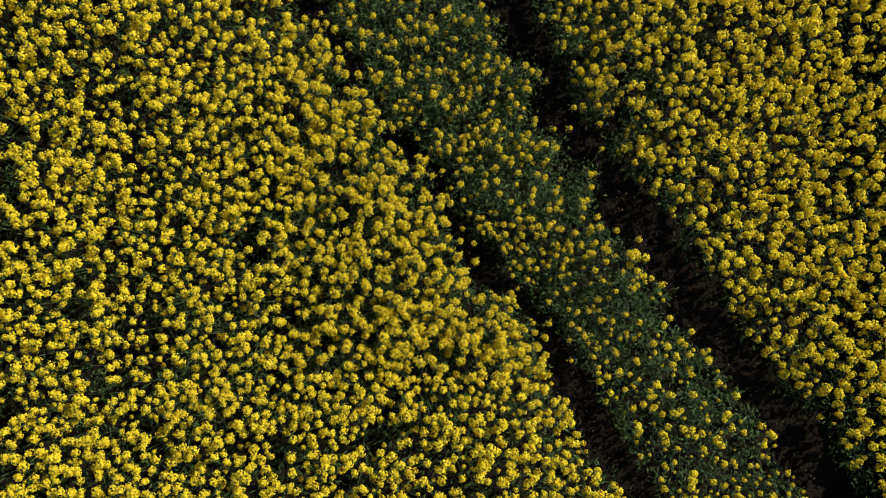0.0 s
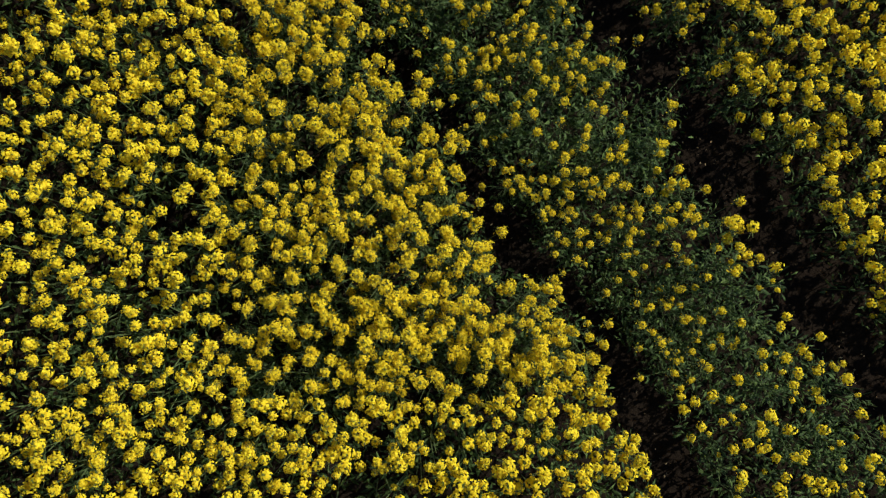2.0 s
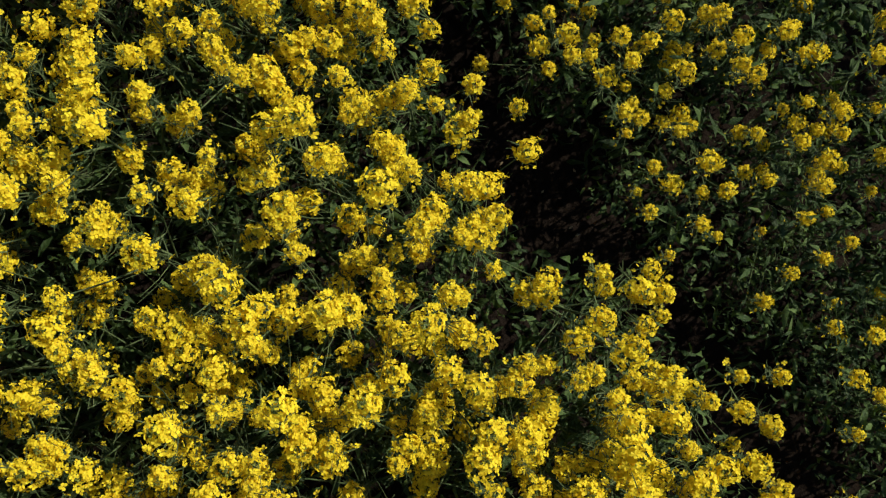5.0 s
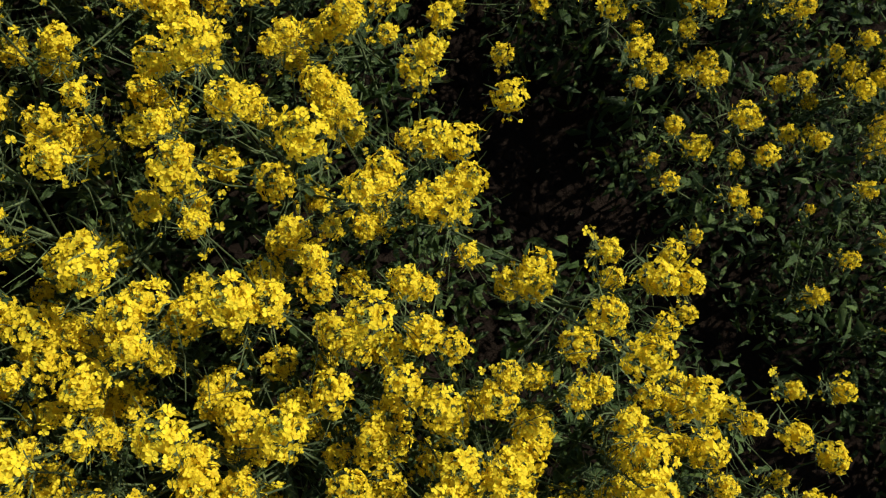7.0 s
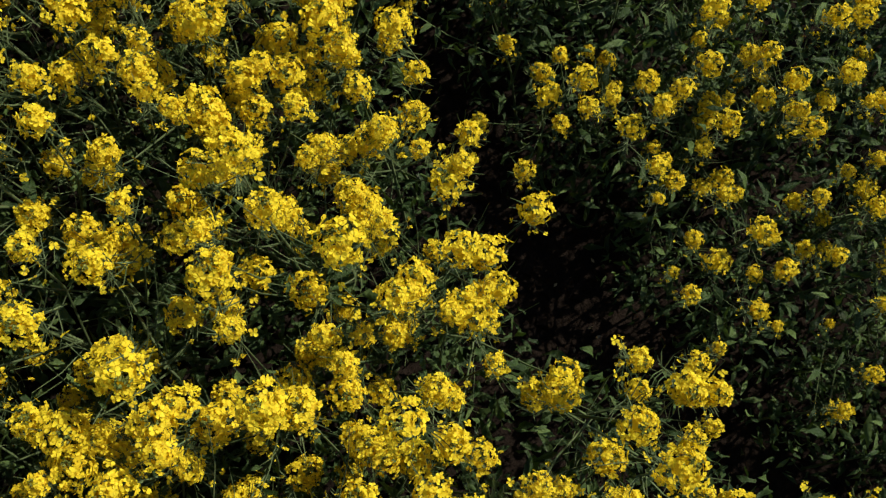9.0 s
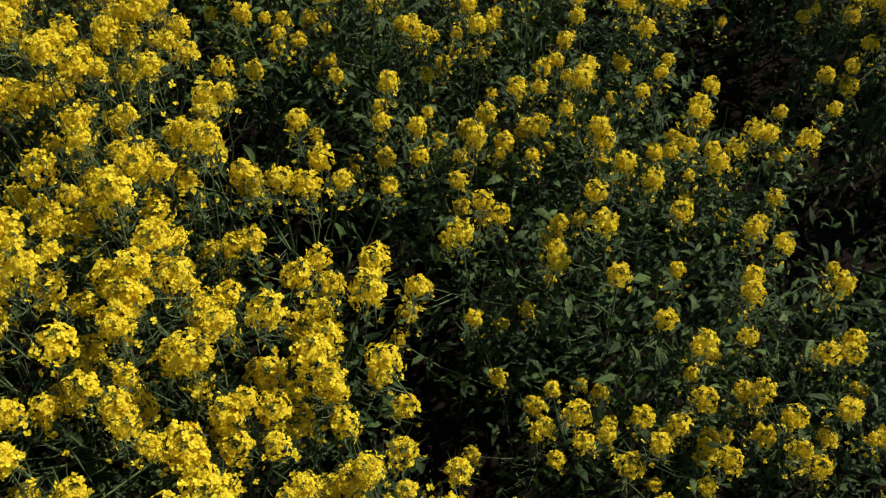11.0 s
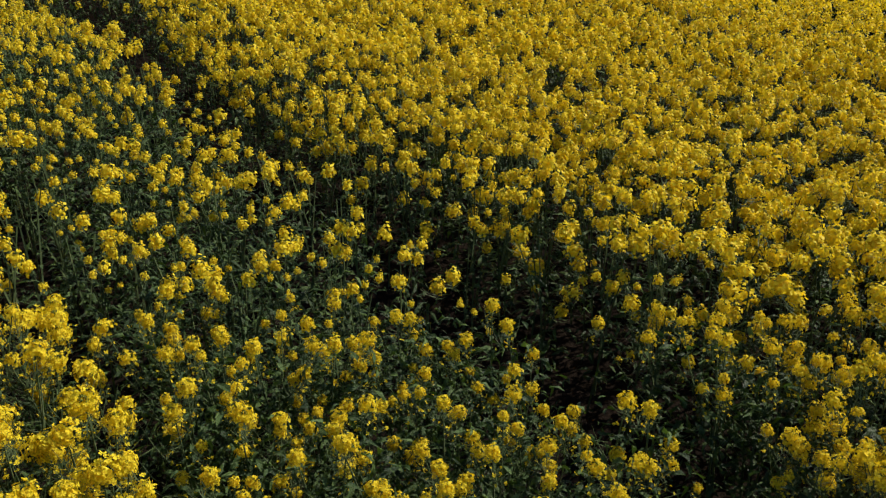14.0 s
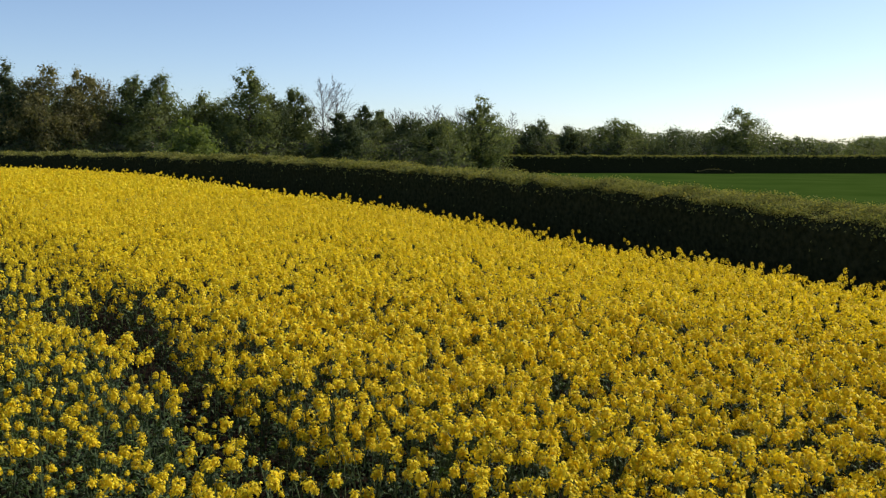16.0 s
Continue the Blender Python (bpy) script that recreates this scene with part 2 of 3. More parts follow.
        s.add([p0 - side, p0 + side, p1 + side, p1 - side, p2 + side * 0.4, p2 - side * 0.4], [[0, 1, 2, 3], [3, 2, 4, 5]], 2)
    if level == 0:
        tube(s, [(0, 0, -0.15), (0.002, 0.001, -0.05), (0, 0, R)], [0.0022, 0.0018, 0.001], 3, 2)
        return s.arrays(), buds.arrays()
    return s.arrays()


def leaf_template(rows, length, width, droop, seed):
    """A leaf along +x, bowed down, folded along its midrib, with a wavy edge."""
    rng = np.random.default_rng(seed)
    s = Soup()
    u = np.linspace(0, 1, rows + 1)
    w = width * np.sin(np.pi * np.clip(u * 0.93 + 0.05, 0, 1)) ** 0.7 * (1 + 0.28 * rng.normal(size=rows + 1))
    x = length * u * (1 - 0.2 * droop * u)
    z = length * (0.35 * u - droop * u ** 2)
    mid = np.stack([x, 0 * x, z], 1)
    lft = mid + np.stack([0 * x, w / 2, 0.28 * w + 0.006 * rng.normal(size=rows + 1)], 1)
    rgt = mid + np.stack([0 * x, -w / 2, 0.28 * w + 0.006 * rng.normal(size=rows + 1)], 1)
    v = np.stack([lft, mid, rgt], 1).reshape(-1, 3)
    q = []
    for i in range(rows):
        for j in range(2):
            q.append([3 * i + j, 3 * i + j + 1, 3 * i + 3 + j + 1, 3 * i + 3 + j])
    s.add(v, q, 3)
    return s.arrays()


def as_mesh(name, template, mats=CROP_MATS, smooth=False):
    s = Soup()
    s.add(*template)
    return s.mesh(name, mats, smooth)


HEADS = [[head_template(level, 10 * level + k) for k in range(n)] for level, n in enumerate((8, 5, 5, 4, 3))]
HEAD_MESHES = [(as_mesh("flower_head", t), as_mesh("bud_tip", b)) for t, b in HEADS[0]]
LEAVES = [leaf_template(5, 0.062, 0.018, 0.7, 1), leaf_template(5, 0.05, 0.012, 0.5, 2), leaf_template(5, 0.08, 0.028, 0.85, 3), leaf_template(4, 0.042, 0.01, 0.35, 4)]
LEAFLETS = [leaf_template(3, l, w, d, 20 + k) for k, (l, w, d) in enumerate(((0.055, 0.013, 0.5), (0.046, 0.009, 0.2), (0.034, 0.012, 0.9), (0.062, 0.016, 1.1)))]
LEAF_MESHES = [as_mesh("leaf", t, smooth=True) for t in LEAVES]


def plant_thing(heads, leaves, small, seed, label, up_to=0.7, wide=1.0):
    """A rapeseed plant of height 1: a branched stem, a head on each branch, leaves up the stem."""
    rng = np.random.default_rng(seed)
    root = new("rapeseed_plant")
    tagged(root, label, "plant", "rapeseed plants", "thing")
    s = Soup()
    lean = rng.normal(0, 0.05, 2)
    top = np.array([lean[0], lean[1], 0.97])
    spine = [np.array([0, 0, -0.03]), np.array([lean[0] * 0.2, lean[1] * 0.2, 0.5]), top]
    tube(s, spine, [0.0068, 0.0046, 0.002], 5, 2)
    tips = [top]
    for k in range(heads - 1):
        a = 6.28 * (k + rng.uniform(-0.25, 0.25)) / max(heads - 1, 1)
        z0 = rng.uniform(0.45, 0.72)
        r = rng.uniform(0.09, 0.24) * wide * (1.0 if wide == 1 else rng.uniform(0.6, 1.2))
        tip = np.array([lean[0] * 0.8 + r * np.cos(a), lean[1] * 0.8 + r * np.sin(a), rng.uniform(0.72, 1.0)])
        base = np.array([lean[0] * z0, lean[1] * z0, z0])
        bow = (base + tip) / 2 + np.array([np.cos(a), np.sin(a), -0.3]) * 0.025
        tube(s, [base, bow, tip], [0.0029, 0.0022, 0.0014], 4, 2)
        tips.append(tip)
    for k in range(9):
        a, z0 = rng.uniform(0, 6.28), rng.uniform(0.6, 0.9)
        o = np.array([np.cos(a), np.sin(a), 0])
        base = np.array([lean[0] * z0, lean[1] * z0, z0]) + o * rng.uniform(0, 0.06)
        l = rng.uniform(0.06, 0.16)
        tube(s, [base, base + o * l * 0.5 + np.array([0, 0, l * 0.25]), base + o * l * 0.9 + np.array([0, 0, l * 0.8])], [0.0013, 0.001, 0.0006], 3, 2)
    part("stem", s.mesh("stem", CROP_MATS, True), root)
    spray = Soup()
    for tip in tips:
        nf = 9
        a, r = rng.uniform(0, 6.28, nf), rng.uniform(0.015, 0.045, nf)
        p = tip + np.stack([r * np.cos(a), r * np.sin(a), -rng.uniform(0.03, 0.11, nf)], 1)
        scatter(spray, petals(0, 5), p, leaning(nf, 70, rng), rng.uniform(0.5, 0.95, nf))
        for q in p:
            tube(spray, [q - np.array([0, 0, 0.001]), np.array([tip[0], tip[1], q[2] - 0.012])], [0.0006, 0.0009], 3, 2)
    tagged(part("floret_spray", spray.mesh("floret_spray", CROP_MATS), root), kind="stuff")
    for k, tip in enumerate(tips):
        size = (rng.uniform(0.55, 1.0) if k else rng.uniform(0.84, 1.1)) * (1 if wide == 1 else 0.95)
        t = leaning(1, 24, rng)[0]
        m = Matrix.Translation(tip) @ Matrix(t.tolist()).to_4x4() @ Matrix.Scale(size, 4)
        petal_mesh, bud_mesh = HEAD_MESHES[int(rng.integers(len(HEAD_MESHES)))]
        part("bud_tip", bud_mesh, part("flower_head", petal_mesh, root, m=m), "green flower bud tip")
    for k in range(leaves):
        a = k * 2.4 + rng.normal(0, 0.4)
        z = 0.3 + (up_to - 0.3) * (k + rng.uniform(0, 0.8)) / leaves
        kind = 2 if z < 0.45 else (0 if z < 0.62 else (1 if z < 0.76 else 3))
        r = 0.0 if rng.uniform() < 0.5 else rng.uniform(0.03, 0.1)
        m = pose(lean[0] * z + r * math.cos(a), lean[1] * z + r * math.sin(a), z, rng.normal(0, 20), rng.normal(-5, 18), math.degrees(a))
        part("leaf", LEAF_MESHES[kind], root, m=m @ Matrix.Scale(rng.uniform(0.6, 1.1), 4))
    bushy = Soup()
    for t in LEAFLETS:
        nl = small // 4
        a, z = rng.uniform(0, 6.28, nl), 0.12 + (up_to + 0.04 - 0.12) * rng.uniform(0, 1, nl) ** 0.8
        r = 0.15 * np.sqrt(rng.uniform(0.01, 1, nl)) * wide
        n = np.stack([np.cos(a) * 0.5, np.sin(a) * 0.5, np.ones(nl)], 1) + rng.normal(0, 0.5, (nl, 3))
        scatter(bushy, t, np.stack([lean[0] * z + r * np.cos(a), lean[1] * z + r * np.sin(a), z], 1), frames_of(n, rng.uniform(0, 6.28, nl)), rng.uniform(0.6, 1.25, nl))
    tagged(part("small_leaves", bushy.mesh("small_leaves", CROP_MATS, True), root), kind="stuff")
    return root


def plant_template(level, leaves, seed, up_to=0.7):
    """Stem and leaves of a plant of height 1, in few faces."""
    rng = np.random.default_rng(seed)
    s = Soup()
    tube(s, [(0, 0, -0.03), (rng.normal(0, 0.03), rng.normal(0, 0.03), 0.95)], [0.007, 0.003], 3, 2)
    if level == 1:
        for k in range(2):
            a = rng.uniform(0, 6.28)
            tube(s, [(0, 0, 0.55), (0.1 * np.cos(a), 0.1 * np.sin(a), 0.93)], [0.005, 0.003], 3, 2)
    for k in range(leaves + 4):
        a, z = rng.uniform(0, 6.28), rng.uniform(0.08, 0.35) if k >= leaves else 0.25 + (up_to - 0.25) * (k + rng.uniform()) / leaves
        l, w = (0.04 + 0.045 * (1 - z)) * rng.uniform(0.8, 1.4), (0.010 + 0.015 * (1 - z)) * rng.uniform(0.7, 1.3)
        o, d = np.array([np.cos(a), np.sin(a), 0]), np.array([-np.sin(a), np.cos(a), 0.35 * rng.normal()])
        r0 = rng.uniform(0, 0.09)
        p0 = o * r0 + np.array([0, 0, z])
        p1 = p0 + o * l * 0.5 + np.array([0, 0, l * rng.uniform(0, 0.3)])
        p2 = p0 + o * l + np.array([0, 0, l * rng.uniform(-0.4, 0.3)])
        s.add([p0, p1 + d * w / 2, p2, p1 - d * w / 2], [[0, 1, 2, 3]], 3)
    return s.arrays()


# ---- the lie of the land ----
SLOPE, SLOPE_B = -0.68, -0.712      # the wheel tracks: x = X + SLOPE * y
TRACK_A, TRACK_B = 0.86, 3.04
# the edges of the two tracks, as distances to either side of their lines
A_Y = np.array([-6.0, -2.2, -1.75, -1.3, -0.86, -0.5, -0.16, 0.25, 0.6, 1.16, 1.6, 2.0, 2.7, 3.7, 4.9, 9.0])
A_LEFT = -0.07 - np.array([0.1, 0.12, 0.17, 0.08, 0.06, 0.1, 0.2, 0.08, 0.03, 0.07, 0.08, 0.05, 0.0, 0.0, -0.02, -0.04])
A_RIGHT = 0.11 + np.array([0.05, 0.08, 0.08, 0.12, 0.21, 0.19, 0.12, 0.06, 0.07, 0.18, -0.02, 0.03, 0.05, 0.0, -0.06, -0.08])
B_Y = np.array([-6.0, -2.0, -1.5, -1.0, -0.45, 0.14, 0.6, 0.9, 1.3, 1.85, 2.4, 2.8, 3.3, 3.9, 4.5, 5.3, 6.2, 7.2, 8.3, 9.5, 10.6, 13.0, 16.0])
B_LEFT = -0.1 - np.array([0.2, 0.28, 0.1, 0.16, 0.31, 0.21, 0.32, 0.38, 0.24, 0.21, 0.11, 0.13, 0.0, 0.02, 0.14, 0.12, 0.16, 0.14, 0.12, -0.04, -0.09, -0.1, -0.1])
B_RIGHT = 0.12 + np.array([0.3, 0.14, 0.22, 0.08, 0.08, 0.06, 0.16, 0.12, 0.05, 0.06, 0.14, 0.22, 0.32, 0.2, 0.14, 0.05, 0.06, 0.08, 0.2, 0.38, 0.06, 0.0, 0.0])
EDGE_Y = np.array([-80.0, 0.0, 11.8, 15.4, 15.9, 16.9, 19.3, 22.6, 26.0, 30.0, 38.7, 45.0, 50.0, 75.0])
EDGE_X = np.array([62.0, 14.5, 6.8, 4.5, 3.2, 2.8, 1.6, -0.5, -3.3, -6.9, -13.2, -19.6, -28.0, -60.0])


def rise(x, y):
    """Height of the field: it rises gently away from the hedge's near end."""
    u = -0.046 * (np.asarray(x, float) - 0.3) + 0.0082 * np.asarray(y, float)
    return np.where(u > 0, np.tanh(u), 0.4 * np.tanh(u / 0.4))


def land(x, y):
    """Height of the ground: the field, and the flat meadow that lies lower beyond the hedge."""
    w = np.clip((np.asarray(y, float) - 60) / 50, 0, 1) * np.clip((np.asarray(x, float) + 2) / 8, 0, 1)
    return rise(x, y) * (1 - w) - 0.4 * w


def edge(y):
    return np.interp(y, EDGE_Y, EDGE_X)


def wobble(x, y, f, k=0.0):
    return 0.5 * (np.sin(x * f + 1.7 * y * f * 0.7 + k) * np.cos(y * f * 1.13 - x * f * 0.4 + 2 * k) + np.sin(2.3 * f * x - 1.1 * f * y + 3 * k) * 0.6)


def patchy(x, y, cell, seed):
    """Smooth random values, changing over about one cell."""
    g = np.random.default_rng(900 + seed).normal(0, 0.75, (256, 256))
    u, v = np.asarray(x, float) / cell + 1000.0, np.asarray(y, float) / cell + 1000.0
    i, j = np.floor(u).astype(int), np.floor(v).astype(int)
    a, b = u - i, v - j
    a, b = a * a * (3 - 2 * a), b * b * (3 - 2 * b)
    at = lambda p, q: g[p % 256, q % 256]
    return (at(i, j) * (1 - a) + at(i + 1, j) * a) * (1 - b) + (at(i, j + 1) * (1 - a) + at(i + 1, j + 1) * a) * b


def crop(x, y):
    """Share of plants that stand, their height and share of heads, at a place in the field."""
    da = (x - TRACK_A - SLOPE * y) * 0.827
    db = (x - TRACK_B - SLOPE_B * y) * 0.827
    al, ar = (np.interp(y, A_Y, e) + 0.05 * wobble(x, y, 7.1, k) for e, k in ((A_LEFT, 1.0), (A_RIGHT, 4.0)))
    bl, br = (np.interp(y, B_Y, e) + 0.05 * wobble(x, y, 6.1, k) for e, k in ((B_LEFT, 2.0), (B_RIGHT, 6.0)))
    in_strip = (da > ar) & (db < bl)
    bare = ((da > al) & (da < ar)) | ((db > bl) & (db < br)) | (x > edge(y))
    right = np.clip((db - br) / 0.4, 0, 1)
    height = np.where(in_strip, 1.02 + 0.07 * wobble(x, y, 3.0, 4.0), 1.27 + 0.05 * wobble(x, y, 1.7, 5.0))
    height = np.where(in_strip & (da < 0.9), height * (1 - 0.2 * np.exp(-((y + 0.1) / 0.6) ** 2)), height)
    height = np.where(in_strip & (da > 0.3), height - 0.26 * np.exp(-((y - 8.6) / 0.55) ** 2), height)
    height = np.where(db > 0, 1.0 + 0.14 * right + 0.05 * wobble(x, y, 1.7, 5.0), height)
    height = np.where((da < 0) & (da > -0.45), height - 0.1, height)
    far = np.clip((y - 2.4) / 1.8, 0, 1)
    thin = 0.58 + 0.14 * wobble(x, y, 2.4, 3.0) - 0.16 * np.clip((da - 1.0) / 0.35, 0, 1) * (1 - far) - 0.07 * far
    thin = thin * (1 - 0.8 * np.exp(-((y - 1.02) / 0.26) ** 2)) * (1 - 0.5 * np.exp(-((y + 0.25) / 0.4) ** 2)) + 0.25 * (da < 1.25) * np.exp(-((y - 1.42) / 0.2) ** 2) + 0.5 * np.exp(-((y - 0.36) / 0.3) ** 2)
    heads = np.where(in_strip, thin, 1.0)
    heads = np.where(db > 0, (0.80 + 0.20 * right) * (1 - 0.2 * (db < br + 0.5) * np.exp(-((y - 3.2) / 0.6) ** 2)), heads)
    return ~bare, height, np.clip(heads, 0.08, 1.0)


# ---- ground ----
def ground_mesh():
    a = np.concatenate([-np.geomspace(1500, 6.2, 34), np.arange(-6, 6.01, 0.2), np.geomspace(6.2, 1500, 34)])
    X, Y = np.meshgrid(a, a, indexing="ij")
    rng = np.random.default_rng(5)
    Z = land(X, Y)
    near = (np.abs(X) < 6.1) & (np.abs(Y) < 6.1)
    Z = Z + near * (0.018 * wobble(X, Y, 9.0) + rng.normal(0, 0.008, X.shape))
    da, db = (X - TRACK_A - SLOPE * Y) * 0.827, (X - TRACK_B - SLOPE_B * Y) * 0.827
    Z = Z - near * 0.06 * (np.exp(-(da / 0.16) ** 2) + np.exp(-(db / 0.16) ** 2))
    n = len(a)
    i, j = np.meshgrid(np.arange(n - 1), np.arange(n - 1), indexing="ij")
    q = np.stack([i * n + j, (i + 1) * n + j, (i + 1) * n + j + 1, i * n + j + 1], -1).reshape(-1, 4)
    cx, cy = (X[:-1, :-1] + X[1:, 1:]) / 2, (Y[:-1, :-1] + Y[1:, 1:]) / 2
    s = Soup()
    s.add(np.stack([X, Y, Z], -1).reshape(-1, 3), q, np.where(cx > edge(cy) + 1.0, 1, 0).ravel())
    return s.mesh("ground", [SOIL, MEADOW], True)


ground = tagged(new("ground", ground_mesh()), "brown field soil darkened as shade, green meadow beyond the hedge", "ground", kind="structure")

# ---- near plants, one by one ----
FULL = [plant_thing(h, l, 64, 40 + k, "flowering yellow rapeseed plant standing in the field soil") for k, (h, l) in enumerate(((6, 6), (5, 7), (6, 7), (6, 6), (5, 7)))]
LEAFY = [plant_thing(h, l, 120, 60 + k, "short leafy rapeseed plant with few yellow flowers", 0.86, 1.25) for k, (h, l) in enumerate(((1, 12), (2, 12), (3, 12), (4, 10), (5, 10)))]
NEAR = (-1.3, 2.3, -0.95, 3.0)
rng = np.random.default_rng(77)


def stand(x0, x1, y0, y1, per_m2, keep, rng):
    """Places of plants on a loose grid inside a rectangle."""
    step = 1 / math.sqrt(per_m2)
    gx, gy = np.meshgrid(np.arange(x0, x1, step), np.arange(y0, y1, step), indexing="ij")
    x = gx.ravel() + rng.uniform(-0.42, 0.42, gx.size) * step
    y = gy.ravel() + (rng.uniform(-0.42, 0.42, gx.size) + 0.5 * (np.round(gx.ravel() / step) % 2)) * step
    up, h, heads = crop(x, y)
    ok = up & keep(x, y)
    return x[ok], y[ok], h[ok], heads[ok]


def in_near(x, y):
    return (x > NEAR[0]) & (x < NEAR[1]) & (y > NEAR[2]) & (y < NEAR[3])


px, py, ph, pk = stand(*NEAR, 25.5, in_near, rng)
for x, y, h, k in zip(px, py, ph, pk):
    if k > 0.85:
        kind = FULL[int(rng.integers(len(FULL)))]
    else:
        kind = LEAFY[int(np.clip(round(k * 5.8 - 0.5 + rng.normal(0, 0.9)), 0, 4))]
    size = h * rng.uniform(0.86, 1.06)
    m = pose(x, y, float(land(x, y)) - 0.02, rng.normal(0, 4), rng.normal(0, 4), rng.uniform(0, 360)) @ Matrix.Scale(size, 4)
    copy_thing(kind, m)
for kind, x, y, h in ((FULL[1], 0.2, -0.6, 1.2), (FULL[3], 0.38, -0.5, 1.18), (FULL[0], 0.96, -0.2, 0.86), (FULL[2], 1.16, -0.5, 1.0), (LEAFY[0], 1.02, -0.36, 0.8)):
    copy_thing(kind, pose(x, y, -0.02, 3, -4, 70 * x) @ Matrix.Scale(h, 4))
for root in FULL + LEAFY:
    for ob in (*root.children_recursive, root):
        bpy.data.objects.remove(ob)

# ---- the rest of the crop ----
WEDGE = radians(33)


def zone(x, y):
    """0 near, 1 close, 2 round about, 3 middle, 4 far, 5 and 6 to the sides and behind."""
    xx, yy = x - 0.47, y + 0.27
    r = np.hypot(xx, yy)
    ahead = np.abs(np.arctan2(xx, yy)) < WEDGE
    close = (x > -2.7) & (x < 3.2) & (y > -1.5) & (y < 3.2)
    around = (np.abs(x) < 15) & (y > -13) & (y < 20)
    out = np.where(ahead, np.where(r < 7, 1, np.where(r < 10, 2, np.where(r < 25, 3, 4))), np.where((x > -5.0) & (x < 5.6) & (y > -4.2) & (y < 3.9), np.where(close, 1, 2), np.where(around, 5, 6)))
    return np.where(in_near(x, y), 0, out)


PLANTS = [[plant_template(1, 26, 80 + k, 0.76) for k in range(4)], [plant_template(2, 15, 90 + k, 0.84) for k in range(3)], [plant_template(2, 3, 95 + k, 0.85) for k in range(3)], [plant_template(2, 16, 98 + k, 0.78) for k in range(3)]]
LUSH = [plant_template(1, 50, 85 + k, 0.9) for k in range(3)]


def sow(name, label, level, x0, x1, y0, y1, plants_m2, heads_m2, size, leaves):
    s = Soup()
    x, y, h, k = stand(x0, x1, y0, y1, plants_m2, lambda x, y: zone(x, y) == level, rng)
    g = land(x, y)
    lush = (x > TRACK_A + SLOPE * y) & (x < TRACK_B + SLOPE_B * y)
    h = h * rng.uniform(0.88, 1.02, len(x))
    for sel, temps in ((~lush, leaves[0]), (lush, leaves[1])):
        pick = rng.integers(0, max(len(temps), 1), len(x))
        for i, t in enumerate(temps):
            w = sel & (pick == i)
            scatter(s, t, np.stack([x, y, g], 1)[w], leaning(w.sum(), 6, rng), h[w])
    x, y, h, k = stand(x0, x1, y0, y1, heads_m2, lambda x, y: zone(x, y) == level, rng)
    tuft = 0.7 * patchy(x, y, 0.24, 1) + 0.4 * patchy(x, y, 0.11, 2)
    on = rng.uniform(0, 1, len(x)) < np.minimum(1.15 * k, 1) * np.clip(1.15 + 0.9 * tuft, 0.25, 1.0)
    x, y, h, k, tuft = x[on], y[on], h[on], k[on], tuft[on]
    rim = x > edge(y) - 1.2
    db = (x - TRACK_B - SLOPE_B * y) * 0.827
    margin = (db > 0) & (db < 0.8)
    tall = np.where(rng.uniform(0, 1, len(x)) < np.where(rim, 0.22, 0.04), rng.uniform(0.04, np.where(rim, 0.24, 0.14), len(x)), 0)
    small = rng.uniform(0, 1, len(x)) < (np.where(k < 0.75, 0.5, 0.25) if level < 3 else 0.0)
    z = land(x, y) + h * (1.02 - np.where(margin, 0.45, 0.22 if level < 4 else 0.17) * rng.uniform(0, 1, len(x)) ** 1.5 - 0.07 * small + (0.05 if level < 2 else 0.08) * np.clip(tuft, -1, 1)) + tall * ~small - 0.06 * rim
    p = np.stack([x, y, z], 1)
    temps = HEADS[min(level, 4)]
    pick = rng.integers(0, len(temps), len(x))
    grow = size * rng.uniform(0.76, 1.25, len(x)) * np.where(k < 0.75, 0.86, 1.0) * np.where(rim & (tall > 0), 0.8, 1.0) * np.where(small, 0.55, 1.0)
    low = (tall > 0.08) & ~rim
    p = np.concatenate([p, p[low] + np.stack([rng.normal(0, 0.015, low.sum()), rng.normal(0, 0.015, low.sum()), np.full(low.sum(), -0.075 * size)], 1)])
    pick, grow = np.concatenate([pick, pick[low]]), np.concatenate([grow, grow[low] * 1.05])
    for j, t in enumerate(temps):
        w = pick == j
        scatter(s, t, p[w], leaning(w.sum(), 24, rng), grow[w])
    return tagged(new(name, s.mesh(name, CROP_MATS)), label, "crop", kind="stuff")


sow("rapeseed_crop", "dense yellow flowering rapeseed round the wheel tracks", 1, -5, 6, -2, 7, 17, 126, 1.13, (PLANTS[0], LUSH))
sow("rapeseed_crop_around", "dense yellow flowering rapeseed beside the wheel tracks", 2, -9, 9, -4.5, 12, 13, 116, 1.16, (PLANTS[3], PLANTS[0]))
sow("rapeseed_crop_middle", "dense yellow flowering rapeseed in the field", 3, -18, 9, 8, 26, 9, 96, 1.12, (PLANTS[1], PLANTS[1]))
sow("rapeseed_crop_far", "yellow flowering rapeseed along the hedge", 4, -60, 0, 18, 80, 1, 46, 1.4, ([], []))
sow("rapeseed_crop_side", "yellow flowering rapeseed field with green leaves", 5, -15, 15, -13, 20, 3, 42, 1.6, (PLANTS[2], PLANTS[2]))
sow("rapeseed_crop_edge", "yellow flowering rapeseed field", 6, -36, 30, -28, 40, 1, 3, 4.0, ([], []))


